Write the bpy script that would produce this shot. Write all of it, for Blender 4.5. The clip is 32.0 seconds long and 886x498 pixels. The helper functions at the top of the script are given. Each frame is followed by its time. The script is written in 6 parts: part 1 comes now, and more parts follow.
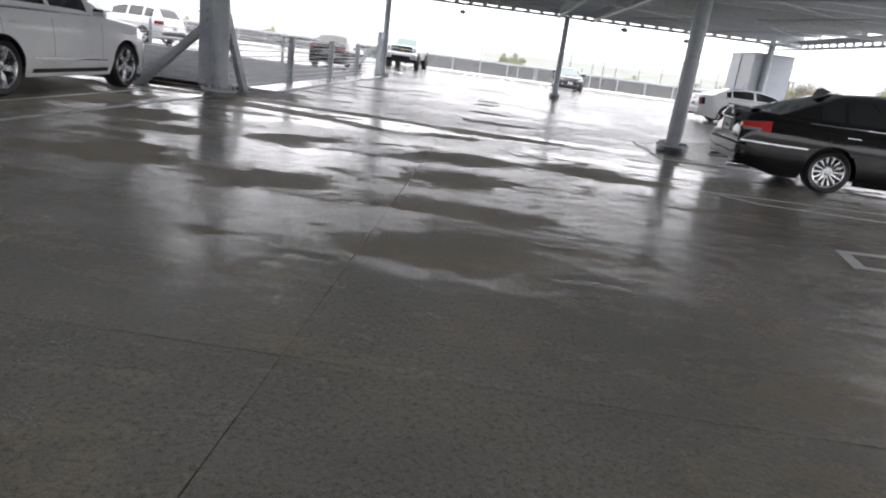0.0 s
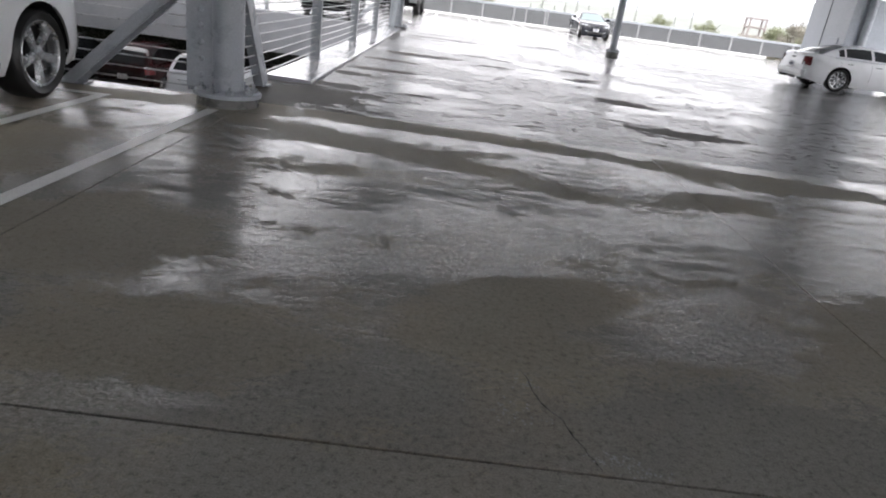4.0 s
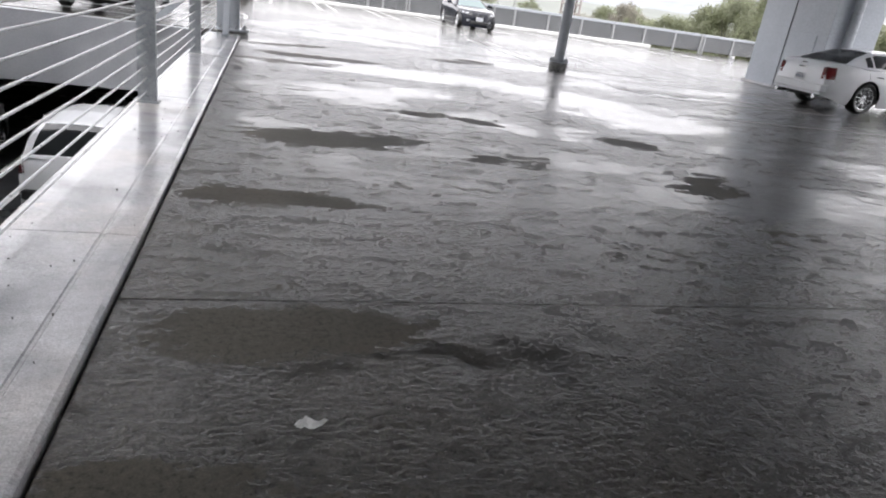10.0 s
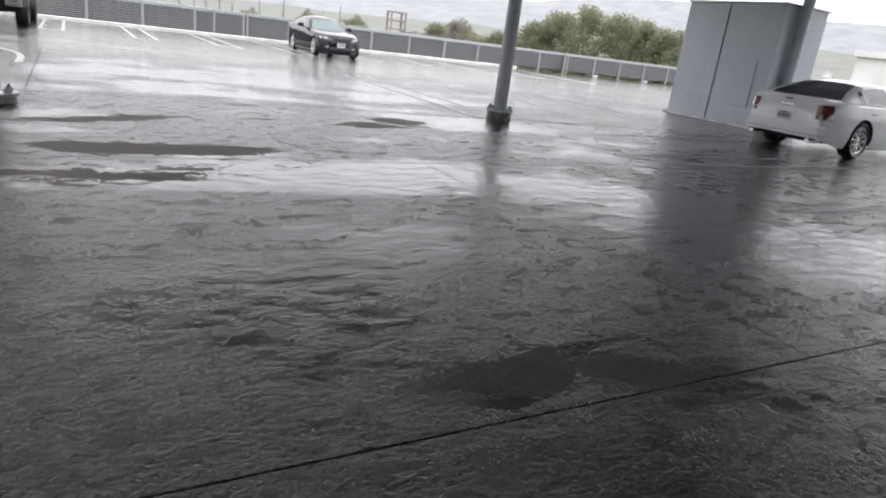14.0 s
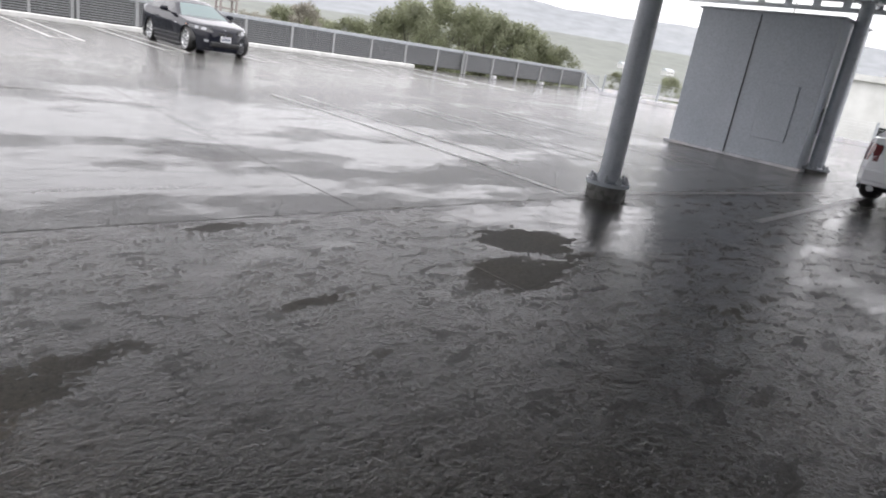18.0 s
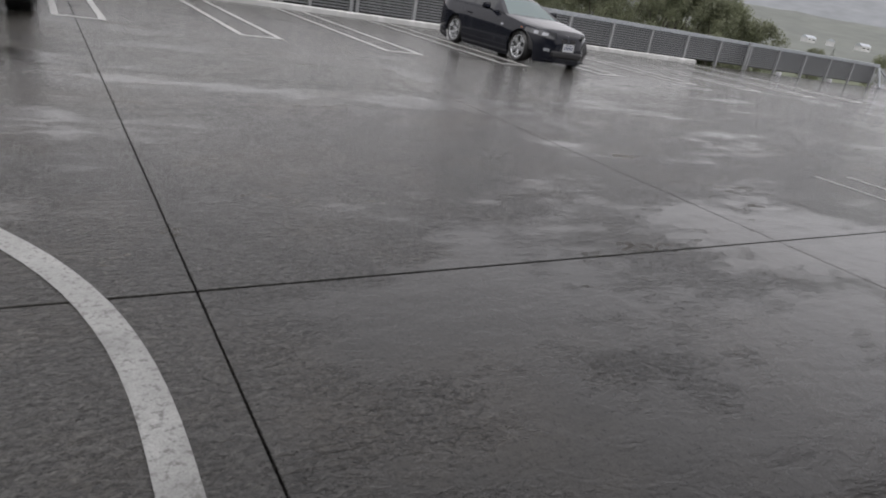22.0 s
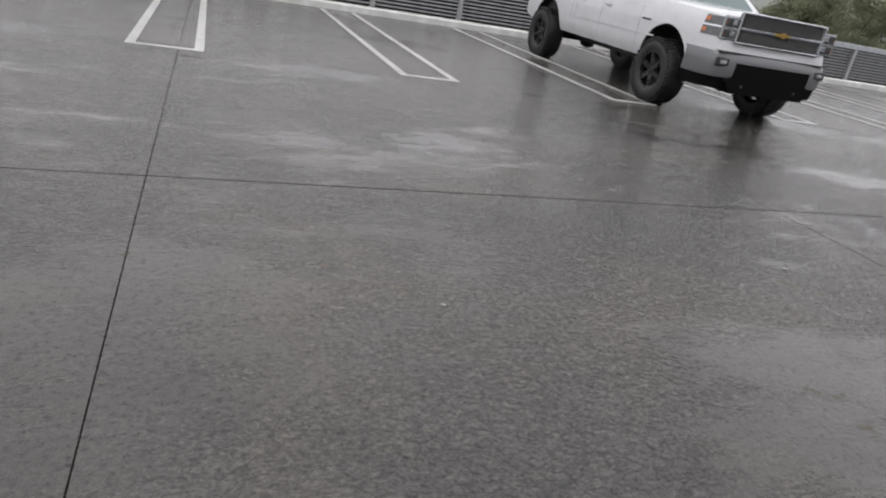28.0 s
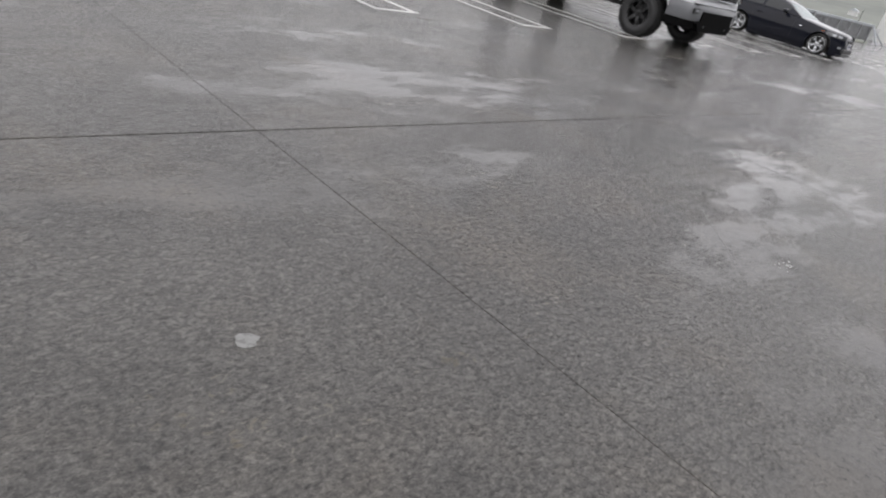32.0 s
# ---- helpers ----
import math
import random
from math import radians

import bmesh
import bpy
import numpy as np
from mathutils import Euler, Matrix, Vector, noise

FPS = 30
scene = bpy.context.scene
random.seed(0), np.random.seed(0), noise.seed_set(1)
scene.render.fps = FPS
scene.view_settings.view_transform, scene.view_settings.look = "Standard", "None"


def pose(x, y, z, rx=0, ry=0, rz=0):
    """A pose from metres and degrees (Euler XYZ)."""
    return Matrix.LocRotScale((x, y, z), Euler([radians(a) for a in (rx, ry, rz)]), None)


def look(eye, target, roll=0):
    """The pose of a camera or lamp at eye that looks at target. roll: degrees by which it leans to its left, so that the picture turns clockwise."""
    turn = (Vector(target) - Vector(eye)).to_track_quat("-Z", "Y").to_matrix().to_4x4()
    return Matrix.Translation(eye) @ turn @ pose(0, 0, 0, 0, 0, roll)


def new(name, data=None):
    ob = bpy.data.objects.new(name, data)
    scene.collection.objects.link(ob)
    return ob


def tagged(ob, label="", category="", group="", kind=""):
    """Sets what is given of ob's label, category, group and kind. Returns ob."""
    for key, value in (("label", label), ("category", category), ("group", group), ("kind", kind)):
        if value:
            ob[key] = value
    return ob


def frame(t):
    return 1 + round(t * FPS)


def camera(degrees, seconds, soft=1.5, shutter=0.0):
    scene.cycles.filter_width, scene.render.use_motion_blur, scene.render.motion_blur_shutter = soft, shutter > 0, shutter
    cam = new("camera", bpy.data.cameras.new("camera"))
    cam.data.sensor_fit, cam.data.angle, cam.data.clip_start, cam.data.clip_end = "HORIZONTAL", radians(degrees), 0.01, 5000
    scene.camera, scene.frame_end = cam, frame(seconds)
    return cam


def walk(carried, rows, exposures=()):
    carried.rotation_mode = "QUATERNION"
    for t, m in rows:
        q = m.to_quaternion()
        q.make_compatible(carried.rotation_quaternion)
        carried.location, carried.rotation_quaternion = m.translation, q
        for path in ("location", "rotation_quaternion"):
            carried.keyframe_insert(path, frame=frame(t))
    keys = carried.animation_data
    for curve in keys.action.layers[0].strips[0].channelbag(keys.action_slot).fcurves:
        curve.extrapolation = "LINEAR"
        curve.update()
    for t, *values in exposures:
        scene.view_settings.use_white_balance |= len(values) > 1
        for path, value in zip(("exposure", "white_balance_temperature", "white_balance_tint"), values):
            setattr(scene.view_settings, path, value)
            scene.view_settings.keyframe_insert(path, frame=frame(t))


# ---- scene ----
cam = camera(68.25, 32.0, soft=2.0)
PATH = [
    (0.00, 1.205, -0.163, 1.313, 73.25, -7.34, 4.57),
    (0.50, 0.753, 0.600, 1.300, 72.76, -7.84, 2.75),
    (1.00, 0.316, 1.410, 1.306, 72.89, -8.04, 0.91),
    (1.50, -0.147, 2.206, 1.322, 72.25, -7.95, 0.89),
    (2.00, -0.648, 2.992, 1.331, 71.28, -7.68, 1.29),
    (2.50, -0.931, 3.724, 1.320, 70.44, -7.50, 1.29),
    (3.00, -1.289, 4.337, 1.304, 69.58, -7.20, 1.68),
    (3.50, -1.479, 4.949, 1.316, 69.30, -7.66, 0.97),
    (4.00, -1.711, 5.490, 1.317, 68.57, -7.40, 1.30),
    (4.50, -1.875, 6.082, 1.311, 68.44, -7.54, 1.17),
    (6.50, -2.852, 9.163, 1.302, 67.94, -6.58, -2.02),
    (7.00, -2.814, 9.998, 1.303, 67.97, -6.72, -4.16),
    (7.50, -2.855, 10.775, 1.300, 67.60, -6.91, -5.53),
    (8.00, -2.812, 11.565, 1.310, 67.60, -7.20, -6.85),
    (8.50, -2.788, 12.316, 1.326, 67.64, -7.13, -7.18),
    (9.00, -2.873, 12.970, 1.339, 67.65, -7.10, -7.65),
    (9.50, -2.833, 13.710, 1.349, 67.67, -7.07, -9.41),
    (10.00, -2.878, 14.297, 1.319, 68.66, -7.69, -13.55),
    (10.50, -2.756, 14.949, 1.319, 69.24, -7.91, -16.27),
    (11.00, -2.811, 15.604, 1.315, 69.77, -7.34, -17.64),
    (11.50, -2.827, 16.267, 1.325, 70.96, -7.56, -21.82),
    (12.00, -2.862, 16.926, 1.336, 71.12, -7.50, -23.42),
    (12.50, -2.802, 17.566, 1.327, 71.56, -7.32, -25.25),
    (13.00, -2.772, 18.234, 1.321, 71.86, -7.02, -26.65),
    (13.50, -2.812, 18.989, 1.320, 71.95, -6.88, -27.68),
    (14.00, -2.762, 19.738, 1.325, 71.83, -7.00, -28.33),
    (14.50, -2.761, 20.500, 1.318, 72.11, -6.97, -27.77),
    (16.50, -2.229, 23.638, 1.326, 72.25, -8.80, -36.67),
    (17.00, -2.298, 24.313, 1.307, 73.11, -9.06, -41.55),
    (17.50, -2.239, 25.024, 1.329, 73.20, -9.09, -43.03),
    (18.00, -2.370, 25.795, 1.326, 72.58, -9.13, -42.28),
    (18.50, -2.391, 26.603, 1.353, 69.82, -8.89, -39.99),
    (19.00, -2.500, 27.380, 1.327, 66.47, -7.46, -35.30),
    (19.50, -2.606, 28.391, 1.318, 66.51, -7.39, -33.70),
    (20.00, -2.707, 29.452, 1.322, 67.07, -7.79, -33.56),
    (20.50, -2.949, 30.425, 1.323, 67.14, -7.97, -32.13),
    (21.00, -3.137, 31.270, 1.319, 67.61, -8.65, -31.67),
    (21.50, -3.391, 31.994, 1.315, 67.69, -8.83, -30.37),
    (22.00, -3.795, 32.687, 1.290, 68.02, -9.23, -29.86),
    (22.50, -4.040, 33.569, 1.320, 68.53, -9.45, -30.73),
    (23.00, -4.413, 34.284, 1.317, 68.78, -9.68, -30.44),
    (23.50, -4.728, 34.966, 1.323, 69.69, -9.65, -30.41),
    (24.00, -5.175, 35.533, 1.339, 69.57, -9.13, -25.79),
    (24.50, -5.941, 35.953, 1.311, 69.41, -8.26, -18.61),
    (25.00, -6.789, 36.196, 1.315, 69.12, -7.66, -14.53),
    (25.50, -7.668, 36.258, 1.312, 68.75, -7.49, -12.58),
    (27.50, -11.028, 36.468, 1.336, 66.97, -9.32, -18.04),
    (28.00, -11.860, 36.345, 1.311, 66.34, -9.60, -17.83),
    (28.50, -12.650, 36.342, 1.324, 66.07, -9.82, -18.33),
    (29.00, -13.530, 36.301, 1.321, 65.16, -10.16, -18.39),
    (29.50, -14.380, 36.322, 1.304, 63.96, -9.86, -19.12),
    (30.00, -15.157, 36.474, 1.319, 62.93, -9.37, -20.20),
    (30.50, -15.869, 36.560, 1.315, 61.59, -8.54, -21.28),
    (31.00, -16.630, 36.611, 1.293, 60.98, -9.05, -26.90),
    (31.50, -17.440, 36.612, 1.318, 62.32, -11.60, -34.25),
    (32.00, -18.266, 36.702, 1.354, 62.57, -12.96, -40.87),
]
walk(cam, [(t, pose(*p)) for t, *p in PATH], exposures=[(0, 2.1), (2, 1.95), (4, 2.2), (7, 2.05), (9, 2.05), (11, 1.7), (14, 1.5), (18, 1.4), (20, 1.15), (21, 0.6), (22, 0.35), (25, -0.2), (28, 0.55), (29, 0.4), (30, 0.45), (31, 0.8), (32, 0.7)])

# ---------- world and light: overcast, raining ----------
world = bpy.data.worlds.new("overcast")
scene.world = world
world.use_nodes = True
wn = world.node_tree
wn.nodes.clear()
w_out = wn.nodes.new("ShaderNodeOutputWorld")
w_bg = wn.nodes.new("ShaderNodeBackground")
w_sky = wn.nodes.new("ShaderNodeTexSky")
w_sky.sky_type = "NISHITA"
w_sky.sun_disc = False
w_sky.sun_elevation, w_sky.sun_rotation = radians(62), radians(213)
w_sky.air_density, w_sky.dust_density = 1.0, 6.0
w_grey = wn.nodes.new("ShaderNodeHueSaturation")
w_grey.inputs["Saturation"].default_value = 0.10
w_mix = wn.nodes.new("ShaderNodeMix")
w_mix.data_type = "RGBA"
w_mix.inputs["Factor"].default_value = 0.72
w_mix.inputs["B"].default_value = (9.35, 9.15, 9.6, 1)
wn.links.new(w_sky.outputs["Color"], w_grey.inputs["Color"])
wn.links.new(w_grey.outputs["Color"], w_mix.inputs["A"])
wn.links.new(w_mix.outputs["Result"], w_bg.inputs["Color"])
wn.links.new(w_bg.outputs["Background"], w_out.inputs["Surface"])
w_bg.inputs["Strength"].default_value = 0.11

sun = new("sun", bpy.data.lights.new("sun", "SUN"))
sun.data.energy, sun.data.angle, sun.data.color = 0.6, radians(50), (1.0, 0.98, 0.95)
sun.matrix_world = look((0, 0, 40), (9, 14, 8))


# ---------- materials ----------
def material(name):
    m = bpy.data.materials.new(name)
    m.use_nodes = True
    nt = m.node_tree
    return m, nt, nt.nodes["Principled BSDF"]


def noise_tex(nt, scale, detail=4.0, rough=0.55, stretch=None, space="Object"):
    tc = nt.nodes.new("ShaderNodeTexCoord")
    n = nt.nodes.new("ShaderNodeTexNoise")
    n.inputs["Scale"].default_value, n.inputs["Detail"].default_value, n.inputs["Roughness"].default_value = scale, detail, rough
    mp = nt.nodes.new("ShaderNodeMapping")
    if stretch:
        mp.inputs["Scale"].default_value = stretch
    nt.links.new(tc.outputs[space], mp.inputs["Vector"])
    nt.links.new(mp.outputs["Vector"], n.inputs["Vector"])
    return n


def ramp(nt, src, stops):
    r = nt.nodes.new("ShaderNodeValToRGB")
    el = r.color_ramp.elements
    while len(el) < len(stops):
        el.new(0.5)
    for e, (p, c) in zip(el, stops):
        e.position = p
        e.color = (*c, 1) if isinstance(c, tuple) else (c, c, c, 1)
    nt.links.new(src, r.inputs["Fac"])
    return r.outputs["Color"]


def blend(nt, fac, a, b, mode="MIX"):
    m = nt.nodes.new("ShaderNodeMix")
    m.data_type, m.blend_type = "RGBA", mode
    for key, v in (("Factor", fac), ("A", a), ("B", b)):
        if hasattr(v, "links"):
            nt.links.new(v, m.inputs[key])
        else:
            m.inputs[key].default_value = v if key == "Factor" else ((*v, 1) if isinstance(v, tuple) else (v, v, v, 1))
    return m.outputs["Result"]


def bump(nt, height, strength, distance, normal=None):
    b = nt.nodes.new("ShaderNodeBump")
    b.inputs["Strength"].default_value, b.inputs["Distance"].default_value = strength, distance
    nt.links.new(height, b.inputs["Height"])
    if normal is not None:
        nt.links.new(normal, b.inputs["Normal"])
    return b.outputs["Normal"]


def worn(name, c1, c2, scale=6.0, rough=(0.35, 0.6), metal=0.0, bump_s=0.15, fine=60.0, coat=0.0, vary=0.0):
    """A surface with two scales of variation: blotches between c1 and c2, and fine grain."""
    m, nt, p = material(name)
    a, b = noise_tex(nt, scale, 5), noise_tex(nt, fine, 3)
    f = ramp(nt, a.outputs["Fac"], [(0.3, 0.0), (0.7, 1.0)])
    col = blend(nt, f, c1, c2)
    g = ramp(nt, b.outputs["Fac"], [(0.25, 0.82), (0.75, 1.12)])
    col = blend(nt, 1.0, col, g, "MULTIPLY")
    if vary:
        oi = nt.nodes.new("ShaderNodeObjectInfo")
        v = ramp(nt, oi.outputs["Random"], [(0.0, 1 - vary), (1.0, 1 + vary)])
        col = blend(nt, 1.0, col, v, "MULTIPLY")
    nt.links.new(col, p.inputs["Base Color"])
    nt.links.new(ramp(nt, a.outputs["Fac"], [(0.3, rough[0]), (0.7, rough[1])]), p.inputs["Roughness"])
    p.inputs["Metallic"].default_value = metal
    p.inputs["Coat Weight"].default_value = coat
    p.inputs["Coat Roughness"].default_value = 0.06
    if bump_s:
        nt.links.new(bump(nt, b.outputs["Fac"], bump_s, 0.004), p.inputs["Normal"])
    return m


def plain(name, c, rough=0.4, metal=0.0, coat=0.0, grain=0.06, emit=0.0):
    m, nt, p = material(name)
    n = noise_tex(nt, 14.0, 4)
    lo, hi = tuple(x * (1 - grain) for x in c), tuple(x * (1 + grain) for x in c)
    nt.links.new(ramp(nt, n.outputs["Fac"], [(0.3, lo), (0.7, hi)]), p.inputs["Base Color"])
    p.inputs["Roughness"].default_value, p.inputs["Metallic"].default_value = rough, metal
    p.inputs["Coat Weight"].default_value, p.inputs["Coat Roughness"].default_value = coat, 0.03
    if emit:
        p.inputs["Emission Color"].default_value, p.inputs["Emission Strength"].default_value = (*c, 1), emit
    return m


def wet_paint(name, c, dirt=(0.05, 0.05, 0.05), amount=0.12, drops=0.06, ior=1.42):
    """Car paint with clear coat, road film and rain drops."""
    m, nt, p = material(name)
    n, d = noise_tex(nt, 3.0, 5), noise_tex(nt, 140.0, 1, 0.4)
    f = ramp(nt, n.outputs["Fac"], [(0.45, 0.0), (0.75, amount)])
    nt.links.new(blend(nt, f, c, dirt), p.inputs["Base Color"])
    p.inputs["Roughness"].default_value, p.inputs["Coat Weight"].default_value, p.inputs["Coat Roughness"].default_value = 0.4, 1.0, 0.03
    p.inputs["Specular IOR Level"].default_value, p.inputs["Coat IOR"].default_value = 0.0, ior
    drop = ramp(nt, d.outputs["Fac"], [(0.58, 0.0), (0.66, 1.0)])
    nt.links.new(bump(nt, drop, drops, 0.002), p.inputs["Coat Normal"])
    return m


def wet_concrete(name, c_dark, c_light, bare=0.87, ripple=1.0, rough=(0.03, 0.6), patch=0.5, calm=0.12, still_at=0.5, swell=1.0, clump=0.6, broken=0.9, damp=1.0, grit=1.0):
    """Rain-soaked deck concrete: a film of water, rippled here and calm there, over the broom finish, with damp bare islands standing out of it."""
    m, nt, p = material(name)
    geo = nt.nodes.new("ShaderNodeNewGeometry")

    def tex(scale, detail, rgh, stretch=(1, 1, 1), warp=0.0):
        t = noise_tex(nt, scale, detail, rgh, stretch)
        t.inputs["Distortion"].default_value = warp
        nt.links.new(geo.outputs["Position"], t.inputs["Vector"].links[0].from_node.inputs["Vector"])
        return t.outputs["Fac"]

    def math_node(op, a, b):
        k = nt.nodes.new("ShaderNodeMath")
        k.operation = op
        for n, v in enumerate((a, b)):
            if hasattr(v, "links"):
                nt.links.new(v, k.inputs[n])
            else:
                k.inputs[n].default_value = v
        return k.outputs[0]
    big = tex(0.8, 5, 0.58, (0.6, 1.5, 1.0))
    mid = tex(3.4, 6, 0.66, (0.7, 1.4, 1.0))
    lump = tex(6.0, 6, 0.66, (0.75, 1.3, 1.0), 0.6)
    stain, tint, still = tex(patch, 7, 0.68), tex(1.1, 4, 0.6), tex(0.55, 6, 0.62, (0.7, 1.4, 1.0))
    grain, speck = tex(150.0, 3, 0.6), tex(38.0, 4, 0.7)
    rip, rip2 = tex(28.0, 4, 0.58, (0.85, 1.25, 1.0), 1.1), tex(64.0, 3, 0.55, (0.85, 1.2, 1.0), 0.6)
    # stains, aggregate and grit
    col = blend(nt, ramp(nt, stain, [(0.3, 0.0), (0.7, 1.0)]), c_dark, c_light)
    warm = tuple(x * k for x, k in zip(c_light, (1.07, 0.99, 0.90)))
    col = blend(nt, ramp(nt, tint, [(0.48, 0.0), (0.72, 0.7)]), col, warm)
    col = blend(nt, 0.55, col, blend(nt, 1.0, col, ramp(nt, grain, [(0.25, 0.45), (0.75, 1.45)]), "MULTIPLY"))
    col = blend(nt, grit, col, ramp(nt, speck, [(0.33, 0.40), (0.45, 0.97), (0.70, 1.28)]), "MULTIPLY")
    oi = nt.nodes.new("ShaderNodeObjectInfo")
    col = blend(nt, 1.0, col, ramp(nt, oi.outputs["Random"], [(0.0, 0.95), (1.0, 1.04)]), "MULTIPLY")
    height = math_node("ADD", math_node("MULTIPLY", mid, 0.5), big)
    rise, lull = nt.nodes.new("ShaderNodeAttribute"), nt.nodes.new("ShaderNodeAttribute")
    rise.attribute_name, lull.attribute_name = "rise", "lull"
    height = math_node("ADD", height, rise.outputs["Fac"])
    height = math_node("ADD", height, math_node("MULTIPLY", math_node("SUBTRACT", math_node("ADD", rip, lump), 1.0), 0.42))
    dry = ramp(nt, height, [(bare - 0.030, 0.0), (bare + 0.025, 1.0)])
    still = math_node("SUBTRACT", still, lull.outputs["Fac"])
    amp = ramp(nt, math_node("ADD", still, math_node("MULTIPLY", math_node("SUBTRACT", mid, 0.5), 0.35)), [(still_at - 0.05, calm), (still_at + 0.05, 1.0)])
    amp = blend(nt, dry, amp, 0.18)
    # the film breaks over the coarser grain of the concrete
    thread = ramp(nt, math_node("ADD", math_node("MULTIPLY", lump, clump), math_node("MULTIPLY", speck, 1.0 - clump)), [(0.485, 0.0), (0.57, broken)])
    matt = math_node("MAXIMUM", dry, math_node("MULTIPLY", thread, amp))
    # ripple glints and hollows are also painted into the colour: crests pale, troughs dark
    col = blend(nt, grit, col, blend(nt, amp, 1.0, ramp(nt, blend(nt, 0.5, rip, rip2), [(0.36, 0.45), (0.50, 0.95), (0.66, 1.75)])), "MULTIPLY")
    brown = blend(nt, 1.0, col, (1.11 * damp, 1.07 * damp, 0.97 * damp), "MULTIPLY")
    nt.links.new(blend(nt, dry, col, brown), p.inputs["Base Color"])
    nt.links.new(blend(nt, matt, rough[0], rough[1]), p.inputs["Roughness"])
    p.inputs["IOR"].default_value = 1.37
    nt.links.new(blend(nt, matt, 0.62, 0.25), p.inputs["Specular IOR Level"])

    def wave(src):
        """Height about its middle, so that film and bare spots meet level."""
        return math_node("MULTIPLY", math_node("SUBTRACT", src, 0.5), amp)
    n0 = bump(nt, lump, 1.0, 0.0045 * swell)
    n1 = bump(nt, wave(rip), 1.0, 0.0052 * ripple, n0)
    n2 = bump(nt, wave(rip2), 1.0, 0.0012 * ripple, n1)
    nt.links.new(bump(nt, wave(grain), 1.0, 0.0002 * ripple, n2), p.inputs["Normal"])
    return m


# one concrete, darker where soaked; under the canopy damp, and paled for missing light
DAMP_LIFTED = ((0.225, 0.212, 0.190), (0.345, 0.326, 0.290))
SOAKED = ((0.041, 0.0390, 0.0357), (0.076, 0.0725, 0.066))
M_FLOOR = wet_concrete("sheltered_deck_concrete_lifted", *DAMP_LIFTED, 0.84, 0.9, broken=0.45, damp=0.88, grit=0.6)
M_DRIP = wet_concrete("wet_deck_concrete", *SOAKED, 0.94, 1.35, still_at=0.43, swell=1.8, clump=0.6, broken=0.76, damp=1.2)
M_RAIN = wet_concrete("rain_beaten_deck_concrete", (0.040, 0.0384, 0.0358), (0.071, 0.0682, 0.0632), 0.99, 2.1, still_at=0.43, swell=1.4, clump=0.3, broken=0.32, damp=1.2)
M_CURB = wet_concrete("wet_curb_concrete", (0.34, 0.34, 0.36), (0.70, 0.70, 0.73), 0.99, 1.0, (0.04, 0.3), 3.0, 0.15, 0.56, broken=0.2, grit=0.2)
M_JOINT = plain("joint_sealant", (0.040, 0.038, 0.036), 0.6)


def line_paint(name, thin, full, lost):
    """Traffic-worn white paint: thin and grey in patches, flaked to the concrete in specks."""
    m, nt, p = material(name)
    patch, fleck, fine = noise_tex(nt, 2.2, 5, 0.6), noise_tex(nt, 34.0, 5, 0.7), noise_tex(nt, 140.0, 3, 0.6)
    col = blend(nt, ramp(nt, patch.outputs["Fac"], [(0.32, 0.0), (0.68, 1.0)]), thin, full)
    col = blend(nt, ramp(nt, fleck.outputs["Fac"], [(lost, 0.0), (lost + 0.12, 0.85)]), col, (0.14, 0.135, 0.125))
    nt.links.new(blend(nt, 0.5, col, blend(nt, 1.0, col, ramp(nt, fine.outputs["Fac"], [(0.3, 0.6), (0.7, 1.3)]), "MULTIPLY")), p.inputs["Base Color"])
    nt.links.new(ramp(nt, patch.outputs["Fac"], [(0.3, 0.3), (0.7, 0.5)]), p.inputs["Roughness"])
    nt.links.new(bump(nt, fleck.outputs["Fac"], 0.6, 0.002), p.inputs["Normal"])
    return m


# lines by the start are brightened to make up for weak canopy light
M_LINE = line_paint("brightened_line_paint", (0.76, 0.76, 0.74), (0.88, 0.88, 0.86), 0.66)
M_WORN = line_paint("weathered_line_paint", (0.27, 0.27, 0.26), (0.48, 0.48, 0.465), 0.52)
M_FASCIA = worn("painted_precast_concrete", (0.34, 0.35, 0.37), (0.44, 0.45, 0.47), 1.2, (0.4, 0.6), 0, 0.2, 40.0)
M_STEEL = worn("grey_painted_steel", (0.385, 0.41, 0.445), (0.43, 0.455, 0.49), 4.0, (0.22, 0.38), 0.0, 0.06, 80.0)
M_GALV = worn("galvanised_steel", (0.25, 0.27, 0.29), (0.42, 0.44, 0.46), 16.0, (0.25, 0.5), 0.3, 0.12, 90.0)
M_CABLE = worn("stainless_cable", (0.42, 0.43, 0.44), (0.58, 0.59, 0.6), 30.0, (0.25, 0.4), 0.7, 0.4, 300.0)
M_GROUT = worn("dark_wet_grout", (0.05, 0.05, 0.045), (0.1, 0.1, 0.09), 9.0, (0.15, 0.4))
M_BOX = worn("grey_sheet_metal_cladding", (0.40, 0.432, 0.475), (0.455, 0.487, 0.53), 0.9, (0.3, 0.45), 0.0, 0.04, 30.0)
M_ROOF = worn("canopy_deck_underside", (0.66, 0.68, 0.71), (0.76, 0.78, 0.81), 2.0, (0.35, 0.55), 0.1, 0.1, 40.0)
r_nt = M_ROOF.node_tree
r_p = r_nt.nodes["Principled BSDF"]
r_t, r_m = r_nt.nodes.new("ShaderNodeBsdfTranslucent"), r_nt.nodes.new("ShaderNodeMixShader")
r_t.inputs["Color"].default_value = (0.80, 0.84, 0.88, 1)
r_m.inputs[0].default_value = 0.13       # panels pass a little daylight, added to lift the light under the canopy
r_nt.links.new(r_p.outputs[0], r_m.inputs[1])
r_nt.links.new(r_t.outputs[0], r_m.inputs[2])
